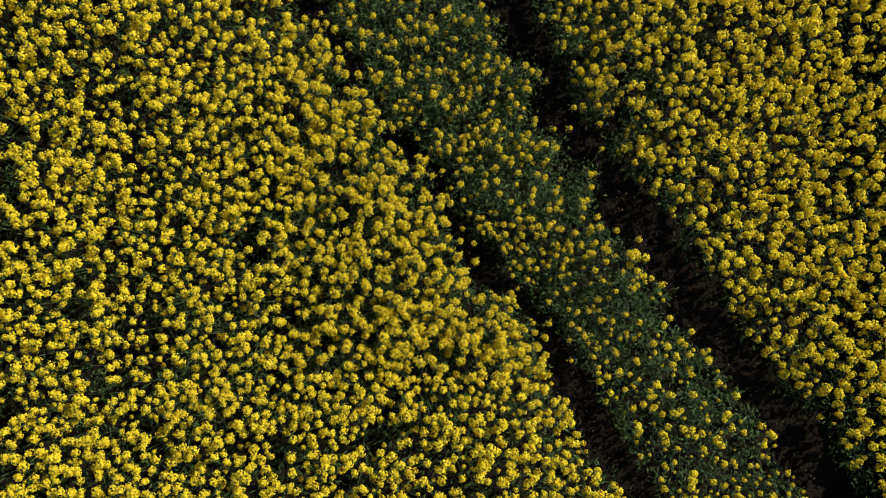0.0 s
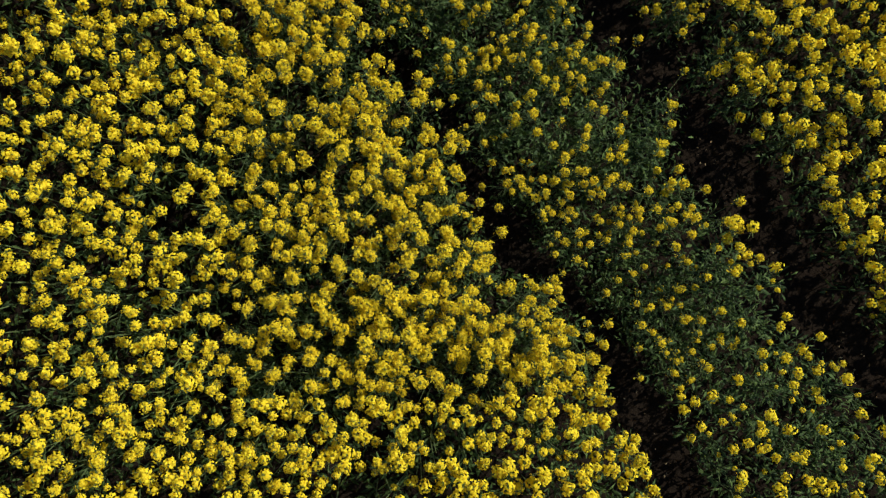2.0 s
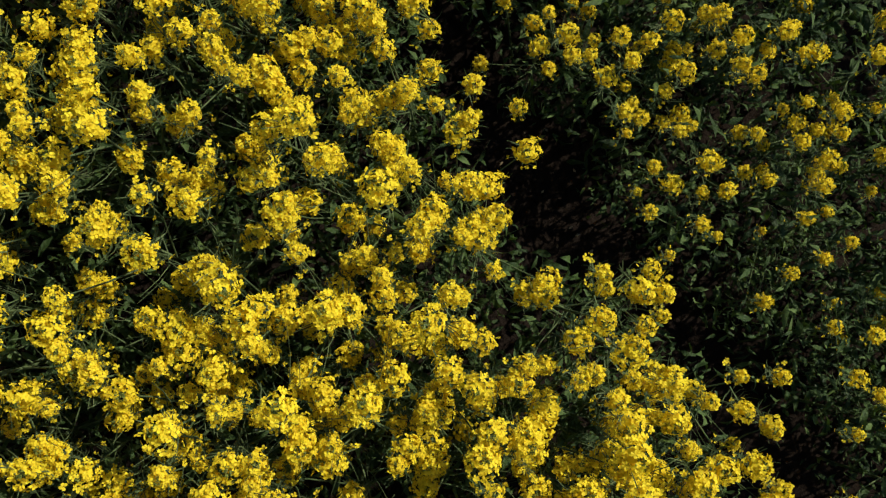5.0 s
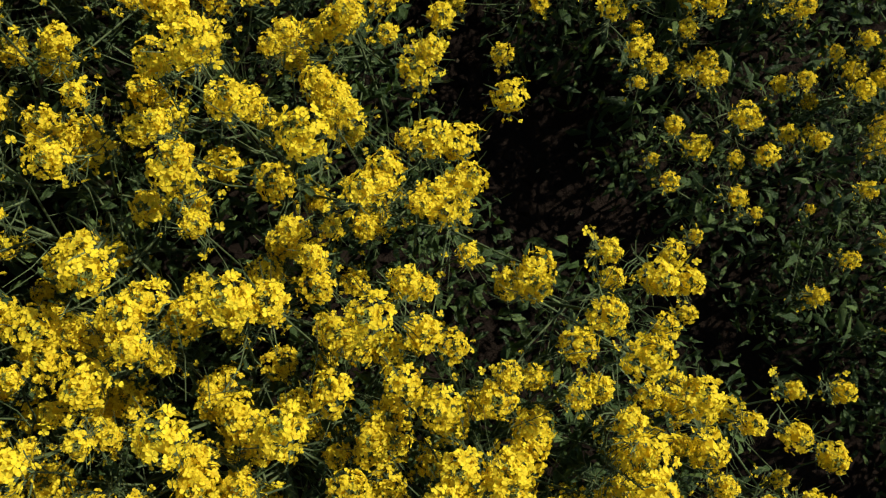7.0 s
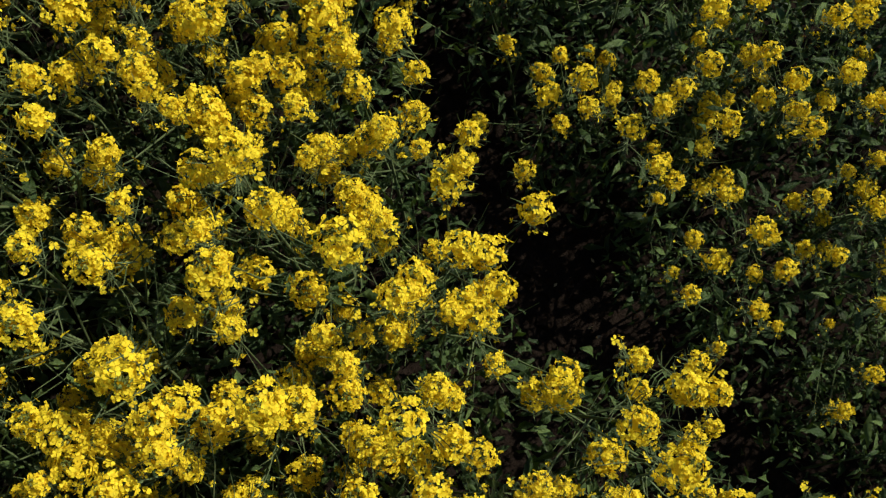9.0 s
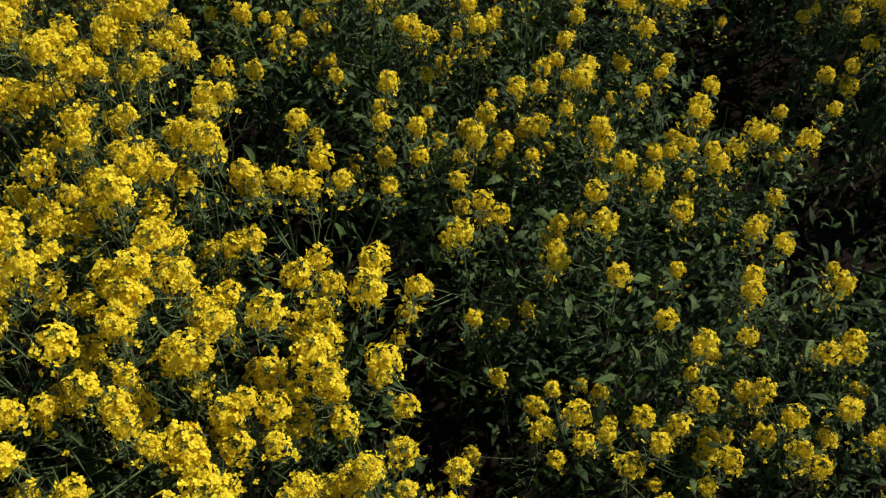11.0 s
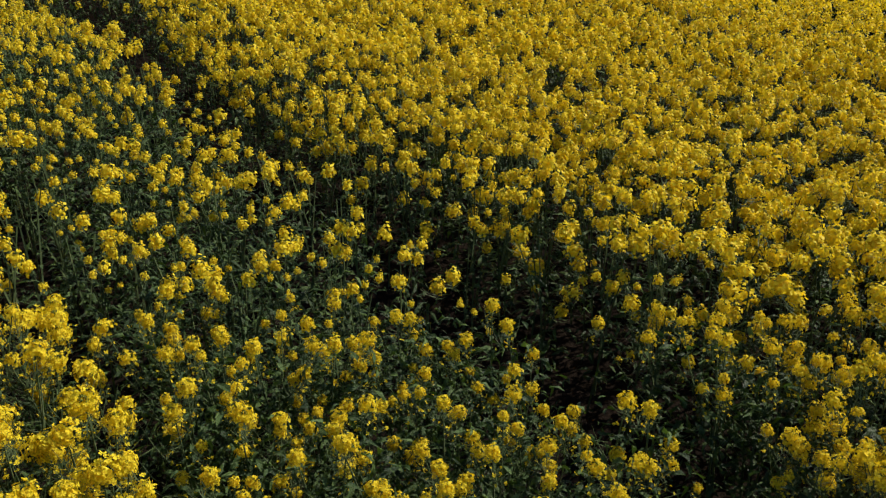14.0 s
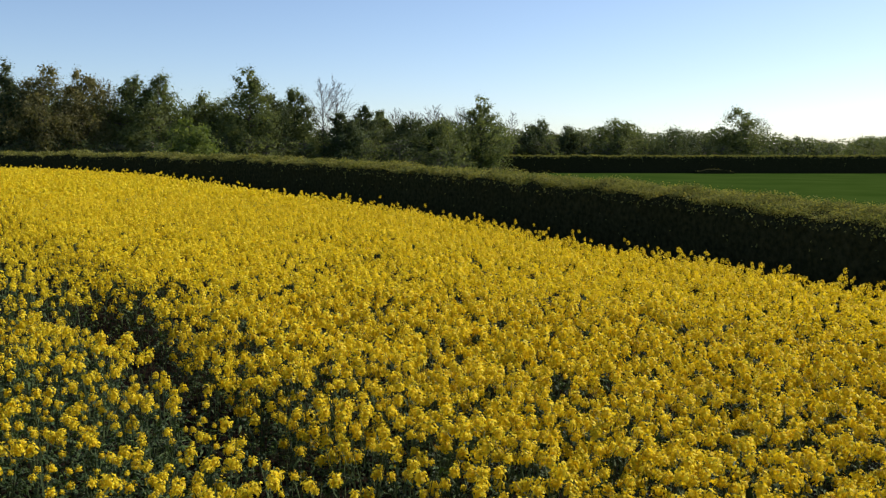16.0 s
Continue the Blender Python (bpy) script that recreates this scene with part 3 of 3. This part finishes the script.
def low_leaves(x0, x1, y0, y1, per_m2, low, high):
    """The lower leaves of the crop, which fill the room between the stems."""
    r5 = np.random.default_rng(21)
    n = int((x1 - x0) * (y1 - y0) * per_m2)
    x, y = r5.uniform(x0, x1, n), r5.uniform(y0, y1, n)
    up, h, k = crop(x, y)
    z = zone(x, y)
    da, db = (x - TRACK_A - SLOPE * y) * 0.827, (x - TRACK_B - SLOPE_B * y) * 0.827
    share = np.where(da < 0, 0.4, np.where(db > 0, np.where(db < 1.2, 0.55, 0.4), 0.9))
    on = up & (z < 4) & (r5.uniform(0, 1, n) < share * np.where(z < 3, 1, 0.6))
    x, y, h, da = x[on], y[on], h[on], da[on]
    p = np.stack([x, y, land(x, y) + h * r5.uniform(low, np.where(da > 0, high + 0.2, high), len(x))], 1)
    s = Soup()
    for t in range(3):
        l, w = (0.042, 0.034, 0.027)[t], (0.012, 0.0085, 0.0075)[t]
        v = np.array([(-l, 0, 0.01), (-l * 0.2, -w, 0.012), (-l * 0.1, 0, 0.02), (-l * 0.2, w, 0.014), (l, 0, -0.3 * l), (l * 0.5, -w * 0.6, 0.0), (l * 0.5, w * 0.6, 0.0)])
        q = np.array([[0, 1, 2, 3], [1, 5, 4, 2], [2, 4, 6, 3]])
        sel = slice(t, None, 3)
        scatter(s, (v, q, np.zeros(3, int)), p[sel], leaning(len(p[sel]), 55, r5), r5.uniform(0.6, 1.2, len(p[sel])))
    return s.mesh("low_leaves", [LEAF], True)


tagged(new("rapeseed_low_leaves", low_leaves(-8, 7, -3, 13, 880, 0.06, 0.62)), "dark green lower leaves between the rapeseed stems", "leaves", kind="stuff")


def understory(x0, x1, y0, y1, step, zones):
    """The green mass of leaves below the flowers, where the field lies far off."""
    gx, gy = np.arange(x0, x1, step), np.arange(y0, y1, step)
    X, Y = np.meshgrid(gx, gy, indexing="ij")
    r2 = np.random.default_rng(9)
    X, Y = X + r2.normal(0, step * 0.2, X.shape), Y + r2.normal(0, step * 0.2, X.shape)
    up, h, _ = crop(X, Y)
    Z = land(X, Y) + np.where(up, h * 0.78 + r2.normal(0, 0.08, X.shape), 0.02)
    n, m = X.shape
    i, j = np.meshgrid(np.arange(n - 1), np.arange(m - 1), indexing="ij")
    q = np.stack([i * m + j, (i + 1) * m + j, (i + 1) * m + j + 1, i * m + j + 1], -1).reshape(-1, 4)
    cx, cy = X[:-1, :-1].ravel(), Y[:-1, :-1].ravel()
    z = zone(cx, cy)
    s = Soup()
    s.add(np.stack([X, Y, Z], -1), q[np.isin(z, zones) & (cx < edge(cy))], 0)
    return s.mesh("understory", [LEAF])


tagged(new("rapeseed_understory", understory(-60, 30, -28, 76, 0.6, (4, 6))), "green leaf mass under the rapeseed flowers", "crop", kind="stuff")
tagged(new("rapeseed_leaf_mass", understory(-15, 15, -13, 20, 0.22, (5,))), "green leaf mass under the rapeseed flowers", "crop", kind="stuff")

# ---- clods and dry leaves on the soil of the tracks ----
r3 = np.random.default_rng(12)
n = 420
yy = r3.uniform(-2.6, 4.2, n)
xx = np.where(r3.uniform(0, 1, n) < 0.5, TRACK_A + SLOPE * yy, TRACK_B + SLOPE_B * yy) + r3.normal(0, 0.17, n)
clods = Soup()
cube = np.array([[-1, -1, 0], [1, -1, 0], [1, 1, 0], [-1, 1, 0], [-0.6, -0.6, 0.9], [0.7, -0.5, 0.8], [0.5, 0.6, 1.0], [-0.6, 0.5, 0.7]])
faces = np.array([[4, 5, 6, 7], [0, 1, 5, 4], [1, 2, 6, 5], [2, 3, 7, 6], [3, 0, 4, 7]])
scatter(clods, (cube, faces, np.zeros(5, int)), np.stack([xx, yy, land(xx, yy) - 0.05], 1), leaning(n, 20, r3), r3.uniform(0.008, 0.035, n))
tagged(new("soil_clods", clods.mesh("soil_clods", [SOIL])), "small soil clods in the wheel tracks, darkened as shade", "soil", kind="stuff")
LITTER = material("dry_leaf", [(0.3, (0.16, 0.12, 0.06)), (0.7, (0.34, 0.28, 0.16))], 20.0, 0.8, [(0.0, (0.5, 0.5, 0.5)), (1.0, (1, 1, 1))], spec=0.1)
litter = Soup()
n = 420
yy = r3.uniform(-2.6, 4.2, n)
xx = np.where(r3.uniform(0, 1, n) < 0.5, TRACK_A + SLOPE * yy, TRACK_B + SLOPE_B * yy) + r3.normal(0, 0.15, n)
scatter(litter, (np.array([[-1, 0, 0.2], [0, -0.5, 0], [1, 0, 0.25], [0, 0.5, 0.1]]), np.array([[0, 1, 2, 3]]), np.array([0])), np.stack([xx, yy, land(xx, yy) - 0.02], 1), leaning(n, 35, r3), r3.uniform(0.005, 0.015, n))
tagged(new("leaf_litter", litter.mesh("leaf_litter", [LITTER])), "scattered dry leaf bits on the track soil", "leaves", kind="stuff")

# ---- hedges ----
def leaf_quad(w, l):
    return (np.array([[-l, 0, 0], [0, -w, 0.2 * w], [l, 0, 0], [0, w, 0.2 * w]]), np.array([[0, 1, 2, 3]]), np.array([0]))


def hedge(name, label, line, height, width, leaf, per_m2, seed, back=0.0, taper=0.0, flare=0.0, category="hedge"):
    """A trimmed hedge along a line: a rough core coloured as shade, leaves mostly on top."""
    rng = np.random.default_rng(seed)
    line = np.asarray(line, float)
    seg = np.hypot(*np.diff(line, axis=0).T)
    at = np.concatenate([[0], np.cumsum(seg)])
    step = 0.5
    t = np.arange(0, at[-1], step)
    cx, cy = np.interp(t, at, line[:, 0]), np.interp(t, at, line[:, 1])
    dx, dy = np.gradient(cx), np.gradient(cy)
    d = np.hypot(dx, dy)
    nx, ny = dy / d, -dx / d
    tall = np.interp(t, at, np.broadcast_to(height, len(line)))
    height = float(tall.mean())
    hh = tall - taper * np.clip((cy - 25) / 50, 0, 1) + 0.03 * height * wobble(t, 0 * t, 0.9) + 0.05 * rng.normal(size=len(t))
    ww = width / 2 * (1 + 0.06 * wobble(t, 0 * t, 0.7, 2.0))
    ww, hh = ww - 0.1, hh - 0.1
    prof = np.array([(-0.93, 0.0), (-0.97, 0.45), (-0.99, 0.86), (-0.96, 0.945), (-0.5, 0.985), (0.3, 0.99), (0.85, 0.95), (0.97, 0.84), (0.95, 0.45), (0.9, 0.0)])
    cx, cy = cx + back * nx, cy + back * ny
    off = prof[:, 0] * ww[:, None] + np.minimum(prof[:, 0], 0) * flare * np.clip((19.5 - cy[:, None]) / 5, 0, 1)
    P = np.stack([cx[:, None] + nx[:, None] * off, cy[:, None] + ny[:, None] * off, land(cx, cy)[:, None] + prof[:, 1] * hh[:, None]], -1)
    P = P + rng.normal(0, 0.03, P.shape)
    n, m = P.shape[:2]
    i, j = np.meshgrid(np.arange(n - 1), np.arange(m - 1), indexing="ij")
    q = np.stack([i * m + j, i * m + j + 1, (i + 1) * m + j + 1, (i + 1) * m + j], -1).reshape(-1, 4)
    root = tagged(new(name), label, category, kind="thing")
    ends = [[e + c for c in (k, k + 1, m - 2 - k, m - 1 - k)] for e in (0, (n - 1) * m) for k in range(4)]
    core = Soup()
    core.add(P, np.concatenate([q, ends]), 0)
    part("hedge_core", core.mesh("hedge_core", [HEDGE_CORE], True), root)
    s = Soup()
    around = 2 * height + width
    dist = np.hypot(cx, cy)
    dens = per_m2 * np.clip((16 / np.maximum(dist, 16)) ** 1.7, 0.03, 1) * np.where(cy < 10, 0.06, 1)
    count = rng.poisson(dens * around * step)
    k = np.repeat(np.arange(len(t)), count)
    k = k[k < n - 1]
    girth = np.linalg.norm(np.diff(P[len(P) // 2], axis=0), axis=1)
    # leaves kept off the sides, so the shade-coloured core shows there
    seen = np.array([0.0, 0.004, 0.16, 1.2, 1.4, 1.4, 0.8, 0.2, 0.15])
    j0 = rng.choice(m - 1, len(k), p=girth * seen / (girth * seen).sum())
    fu, fv = rng.uniform(0, 1, (len(k), 1)), rng.uniform(0, 1, (len(k), 1))
    a = P[k, j0] * (1 - fu) + P[k, j0 + 1] * fu
    b = P[k + 1, j0] * (1 - fu) + P[k + 1, j0 + 1] * fu
    p = a * (1 - fv) + b * fv
    out = np.cross(P[k + 1, j0] - P[k, j0], P[k, j0 + 1] - P[k, j0])
    out *= np.sign((out * (p - np.stack([cx[k], cy[k], land(cx[k], cy[k]) + height * 0.5], 1))).sum(1, keepdims=True))
    out /= np.linalg.norm(out, axis=1, keepdims=True)
    p = p + out * (0.13 - 0.16 * rng.uniform(0, 1, (len(k), 1)) ** 1.5 + 0.12 * rng.uniform(0, 1, (len(k), 1)) ** 12 + 0.05 * patchy(p[:, 0], p[:, 1], 0.3, seed)[:, None])
    size = np.clip((dist[k] / 18) ** 0.8, 1, 4) * rng.uniform(0.7, 1.4, len(k))
    scatter(s, leaf_quad(leaf * 0.55, leaf), p, frames_of(out + rng.normal(0, 0.6, out.shape), rng.uniform(0, 6.28, len(k))), size)
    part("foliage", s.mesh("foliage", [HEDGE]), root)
    return root


hedge("field_hedge", "long trimmed green hedge, shade coloured into its sides, along the rapeseed field", [(70, -80), (14.6, 4.0), (8.8, 13.6), (6.1, 18.2), (2.2, 24.5), (-3.7, 32.5), (-8.5, 38.5), (-17, 48), (-29, 59), (-52, 80), (-70, 96)], 2.16, 1.95, 0.023, 1250, 3, 0.45, 0.3, 0.8)
hedge("far_hedge", "trimmed hedge, shade coloured into its sides, behind the green meadow", [(130, 140), (75, 150), (20, 150), (6.6, 149)], 3.0, 2.6, 0.032, 2300, 4)
# low mound before the far hedge, mostly bare dark core
hedge("bush", "low dark mound at the foot of the far hedge", [(47, 147), (43.6, 146.6), (40.2, 147)], [0.4, 0.9, 0.4], 2.2, 0.03, 40, 5, category="bush")


# ---- trees ----
def tree(name, label, kind, x, y, height, spread, seed, leaves=6200, trunk=0.25, low=0.12, category="tree", foot=0.1):
    """A tree with tapered trunk, limbs and a crown of loose leaf clumps; kind 'bare' has twigs only."""
    rng = np.random.default_rng(seed)
    root = tagged(new(name), label, category, kind="thing")
    root.location = (x, y, float(land(x, y)) - 0.05)
    s = Soup()
    bend = rng.normal(0, 0.03 * height, 2)
    spine = np.array([(bend[0] * u ** 2, bend[1] * u ** 2, height * 0.92 * u) for u in np.linspace(0, 1, 6)])
    tube(s, spine, trunk * (1 - 0.93 * np.linspace(0, 1, 6)), 6, 0)
    if kind == "bare":
        for k in range(34):
            u = 0.25 + 0.72 * (k + rng.uniform()) / 34
            base = np.array([np.interp(u, np.linspace(0, 1, 6), spine[:, i]) for i in range(3)])
            a = k * 2.4 + rng.normal(0, 0.5)
            l = spread / 2 * min(1.0, 1.3 * (1 - u) + 0.2) * rng.uniform(0.6, 1.1)
            tip = base + np.array([np.cos(a) * l, np.sin(a) * l, l * rng.uniform(0.9, 1.8)])
            mid = (base + tip) / 2 + np.array([np.cos(a), np.sin(a), -0.5]) * 0.12 * l + rng.normal(0, 0.05 * l, 3)
            tube(s, [base, mid, tip], [trunk * 0.25 * (1 - u) + 0.02, trunk * 0.12 * (1 - u) + 0.014, 0.008], 4, 0)
            for _ in range(16):
                b2 = mid + (tip - mid) * rng.uniform(-0.3, 1.0)
                d = rng.normal(0, 1, 3) * np.array([1, 1, 0.5]) + np.array([np.cos(a), np.sin(a), 1.5])
                tube(s, [b2, b2 + d / np.linalg.norm(d) * l * rng.uniform(0.3, 0.8)], [0.014, 0.007], 3, 0)
    else:
        clumps = 170
        u = low + (1 - low) * (np.arange(clumps) + rng.uniform(0, 1, clumps)) / clumps
        v = (u - low) / (1 - low)
        env = spread / 2 * (np.sin(np.pi * np.clip(foot + (0.97 - foot) * v, 0, 1) ** 0.8)) ** 0.65
        a = rng.uniform(0, 6.28, clumps)
        r = env * np.sqrt(rng.uniform(0.05, 1, clumps)) * 0.8
        sx, sy = (np.interp(u, np.linspace(0, 1, 6), spine[:, i]) for i in range(2))
        lead = rng.integers(0, 3, clumps)
        la = rng.uniform(0, 6.28) + lead * 2.1
        lo = np.where(lead == 0, 0.05, 0.17) * spread * np.clip(1.6 * v, 0, 1)
        r = r * np.where(v > 0.6, 0.8, 1.0)
        centres = np.stack([sx + r * np.cos(a) + lo * np.cos(la), sy + r * np.sin(a) + lo * np.sin(la), height * u * np.array([1.0, 0.9, 0.82])[lead]], 1)
        radii = spread * rng.uniform(0.075, 0.145, clumps) * np.where(v > 0.8, 0.7, 1.0)
        for k in range(0, clumps, 3):
            ub = max(0.05, u[k] - 0.6 * r[k] / height)
            base = np.array([np.interp(ub, np.linspace(0, 1, 6), spine[:, i]) for i in range(3)])
            mid = (base + centres[k]) / 2 + rng.normal(0, 0.05 * r[k] + 0.01, 3)
            tube(s, [base, mid, centres[k]], [trunk * 0.3 * (1 - ub) + 0.03, trunk * 0.15 * (1 - ub) + 0.025, 0.015], 4, 0)
    c = None
    if kind != "bare":
        c = Soup()
        share = radii ** 1.6 * rng.uniform(0.4, 1.3, len(radii))
        i = rng.choice(len(centres), leaves, p=share / share.sum())
        d = rng.normal(0, 1, (leaves, 3))
        d /= np.linalg.norm(d, axis=1, keepdims=True)
        p = centres[i] + d * radii[i][:, None] * np.clip(np.abs(rng.normal(0, 0.58, (leaves, 1))), 0, 1.0) * np.array([1, 1, 1.1])
        if kind == "birch":
            p[:, 2] -= np.abs(rng.normal(0, 0.5, leaves))
        p[:, 2] = np.maximum(p[:, 2], 0.1)
        inner = rng.choice(len(centres), leaves // 4)
        pin = centres[inner] * np.array([0.72, 0.72, 0.96]) + rng.normal(0, 0.3, (len(inner), 3)) * radii[inner][:, None]
        pin[:, 2] = np.maximum(pin[:, 2], 0.2)
        scatter(c, leaf_quad(0.12, 0.17), pin, frames_of(rng.normal(0, 1, pin.shape), rng.uniform(0, 6.28, len(pin))), rng.uniform(0.6, 1.3, len(pin)))
        scatter(c, leaf_quad(0.058, 0.085), p, frames_of(0.6 * d + np.array([0, 0, 0.35]) + (p - np.array([0, 0, height * 0.5])) / spread + rng.normal(0, 0.35, d.shape), rng.uniform(0, 6.28, leaves)), rng.uniform(0.5, 1.4, leaves))
    top = max(np.concatenate(s.v)[:, 2].max(), np.percentile(np.concatenate(c.v)[:, 2], 99.8) if c else 0)
    for soup in (s, c):
        if soup:
            soup.v = [v * np.array([1, 1, height / top]) for v in soup.v]
    part("trunk", s.mesh("trunk", [BARK], True), root)
    if c:
        part("crown", c.mesh("crown", [CROWN[kind]]), root)
    return root


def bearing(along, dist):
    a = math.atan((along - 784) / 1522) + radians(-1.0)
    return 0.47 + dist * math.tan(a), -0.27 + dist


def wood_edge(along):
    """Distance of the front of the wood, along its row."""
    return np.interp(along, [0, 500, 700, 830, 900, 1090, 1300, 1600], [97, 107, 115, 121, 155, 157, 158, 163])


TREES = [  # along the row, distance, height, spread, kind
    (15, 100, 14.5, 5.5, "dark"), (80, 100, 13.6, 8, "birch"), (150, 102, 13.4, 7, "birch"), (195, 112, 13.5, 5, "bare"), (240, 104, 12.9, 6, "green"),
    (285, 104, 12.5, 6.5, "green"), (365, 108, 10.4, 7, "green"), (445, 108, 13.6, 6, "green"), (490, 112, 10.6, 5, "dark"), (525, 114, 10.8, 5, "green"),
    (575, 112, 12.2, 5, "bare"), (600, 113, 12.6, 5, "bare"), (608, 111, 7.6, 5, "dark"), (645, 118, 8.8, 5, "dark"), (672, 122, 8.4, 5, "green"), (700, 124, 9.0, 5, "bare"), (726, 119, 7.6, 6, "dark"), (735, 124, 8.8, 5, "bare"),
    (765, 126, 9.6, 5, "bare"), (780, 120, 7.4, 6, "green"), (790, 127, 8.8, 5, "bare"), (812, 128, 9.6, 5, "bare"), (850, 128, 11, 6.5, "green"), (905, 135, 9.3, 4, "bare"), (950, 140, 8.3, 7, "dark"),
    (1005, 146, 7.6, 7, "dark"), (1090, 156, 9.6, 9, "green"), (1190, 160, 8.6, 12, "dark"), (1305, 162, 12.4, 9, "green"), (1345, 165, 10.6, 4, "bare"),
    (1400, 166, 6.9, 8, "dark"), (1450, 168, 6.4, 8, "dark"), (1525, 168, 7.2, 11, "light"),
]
WORDS = {"green": "leafy green deciduous tree in the woodland edge", "birch": "brownish birch tree with young leaves and catkins", "dark": "dark green dense tree in the woodland edge", "bare": "bare grey tree with thin twigs", "light": "light green leafy tree beyond the hedge"}
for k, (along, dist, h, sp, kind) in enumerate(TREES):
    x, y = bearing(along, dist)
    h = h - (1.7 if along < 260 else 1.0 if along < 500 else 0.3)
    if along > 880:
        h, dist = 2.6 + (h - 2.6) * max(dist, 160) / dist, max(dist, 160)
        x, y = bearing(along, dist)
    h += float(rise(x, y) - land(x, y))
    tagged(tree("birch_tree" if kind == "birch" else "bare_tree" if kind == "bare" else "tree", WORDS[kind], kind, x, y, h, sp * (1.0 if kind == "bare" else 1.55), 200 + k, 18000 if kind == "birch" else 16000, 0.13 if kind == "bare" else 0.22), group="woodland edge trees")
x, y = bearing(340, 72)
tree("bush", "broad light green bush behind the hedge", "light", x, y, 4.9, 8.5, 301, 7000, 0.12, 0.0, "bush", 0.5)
rng = np.random.default_rng(31)
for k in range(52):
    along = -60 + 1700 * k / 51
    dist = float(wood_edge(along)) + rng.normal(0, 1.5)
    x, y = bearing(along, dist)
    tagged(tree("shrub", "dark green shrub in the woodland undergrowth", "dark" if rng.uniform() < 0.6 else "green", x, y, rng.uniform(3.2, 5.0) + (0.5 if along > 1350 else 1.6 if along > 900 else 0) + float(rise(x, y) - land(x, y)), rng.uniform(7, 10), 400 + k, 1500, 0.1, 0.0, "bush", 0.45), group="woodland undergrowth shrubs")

# the thicket between and behind the trees
rng = np.random.default_rng(32)
n = 90000
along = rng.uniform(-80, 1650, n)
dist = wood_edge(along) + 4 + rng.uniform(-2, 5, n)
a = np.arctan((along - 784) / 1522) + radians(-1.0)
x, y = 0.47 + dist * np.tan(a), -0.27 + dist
crest = 5.4 - 1.6 * np.exp(-((along - 680) / 170) ** 2) + 1.0 * np.exp(-((along - 760) / 260) ** 2) + 1.8 * np.clip((along - 700) / 400, 0, 1) + 3.2 * np.clip((620 - along) / 300, 0, 1) - 1.1 * np.clip((along - 1330) / 60, 0, 1) + 1.5 * wobble(x, y, 0.16) + 0.9 * wobble(x, y, 0.5, 1.0)
p = np.stack([x, y, land(x, y) + (crest + rise(x, y) - land(x, y)) * rng.uniform(0, 1, n) ** 0.8], 1)
thicket = Soup()
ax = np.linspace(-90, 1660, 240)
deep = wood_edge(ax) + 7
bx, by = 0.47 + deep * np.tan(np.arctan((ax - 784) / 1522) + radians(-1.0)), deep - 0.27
swell = rise(bx, by) - land(bx, by) + 4.2 - 1.6 * np.exp(-((ax - 680) / 170) ** 2) + 0.9 * np.exp(-((ax - 760) / 260) ** 2) + 1.8 * np.clip((ax - 700) / 400, 0, 1) + 3.0 * np.clip((620 - ax) / 300, 0, 1) - 1.1 * np.clip((ax - 1330) / 60, 0, 1) + 1.0 * wobble(bx, by, 0.16) + rng.normal(0, 0.3, len(ax))
bank = np.stack([np.stack([bx, by + dy, land(bx, by) + swell * u], 1) for dy, u in ((-1, 0), (-0.9, 0.35), (-0.5, 0.7), (0.3, 0.95), (1.2, 1.0), (2.5, 0.7), (3, 0))], 1)
bank = bank + rng.normal(0, 0.25, bank.shape)
i, j = np.meshgrid(np.arange(len(ax) - 1), np.arange(6), indexing="ij")
thicket.add(bank, np.stack([i * 7 + j, i * 7 + j + 1, (i + 1) * 7 + j + 1, (i + 1) * 7 + j], -1).reshape(-1, 4), 0)
scatter(thicket, leaf_quad(0.09, 0.125), p, frames_of(rng.normal(0, 0.4, (n, 3)) + np.array([0, -0.5, 0.6]), rng.uniform(0, 6.28, n)), rng.uniform(0.6, 1.4, n) * np.where(along > 800, 1.5, 1.0))
tagged(new("thicket", thicket.mesh("thicket", [CROWN["green"]])), "dense dark green thicket between the woodland trees", "thicket", kind="stuff")
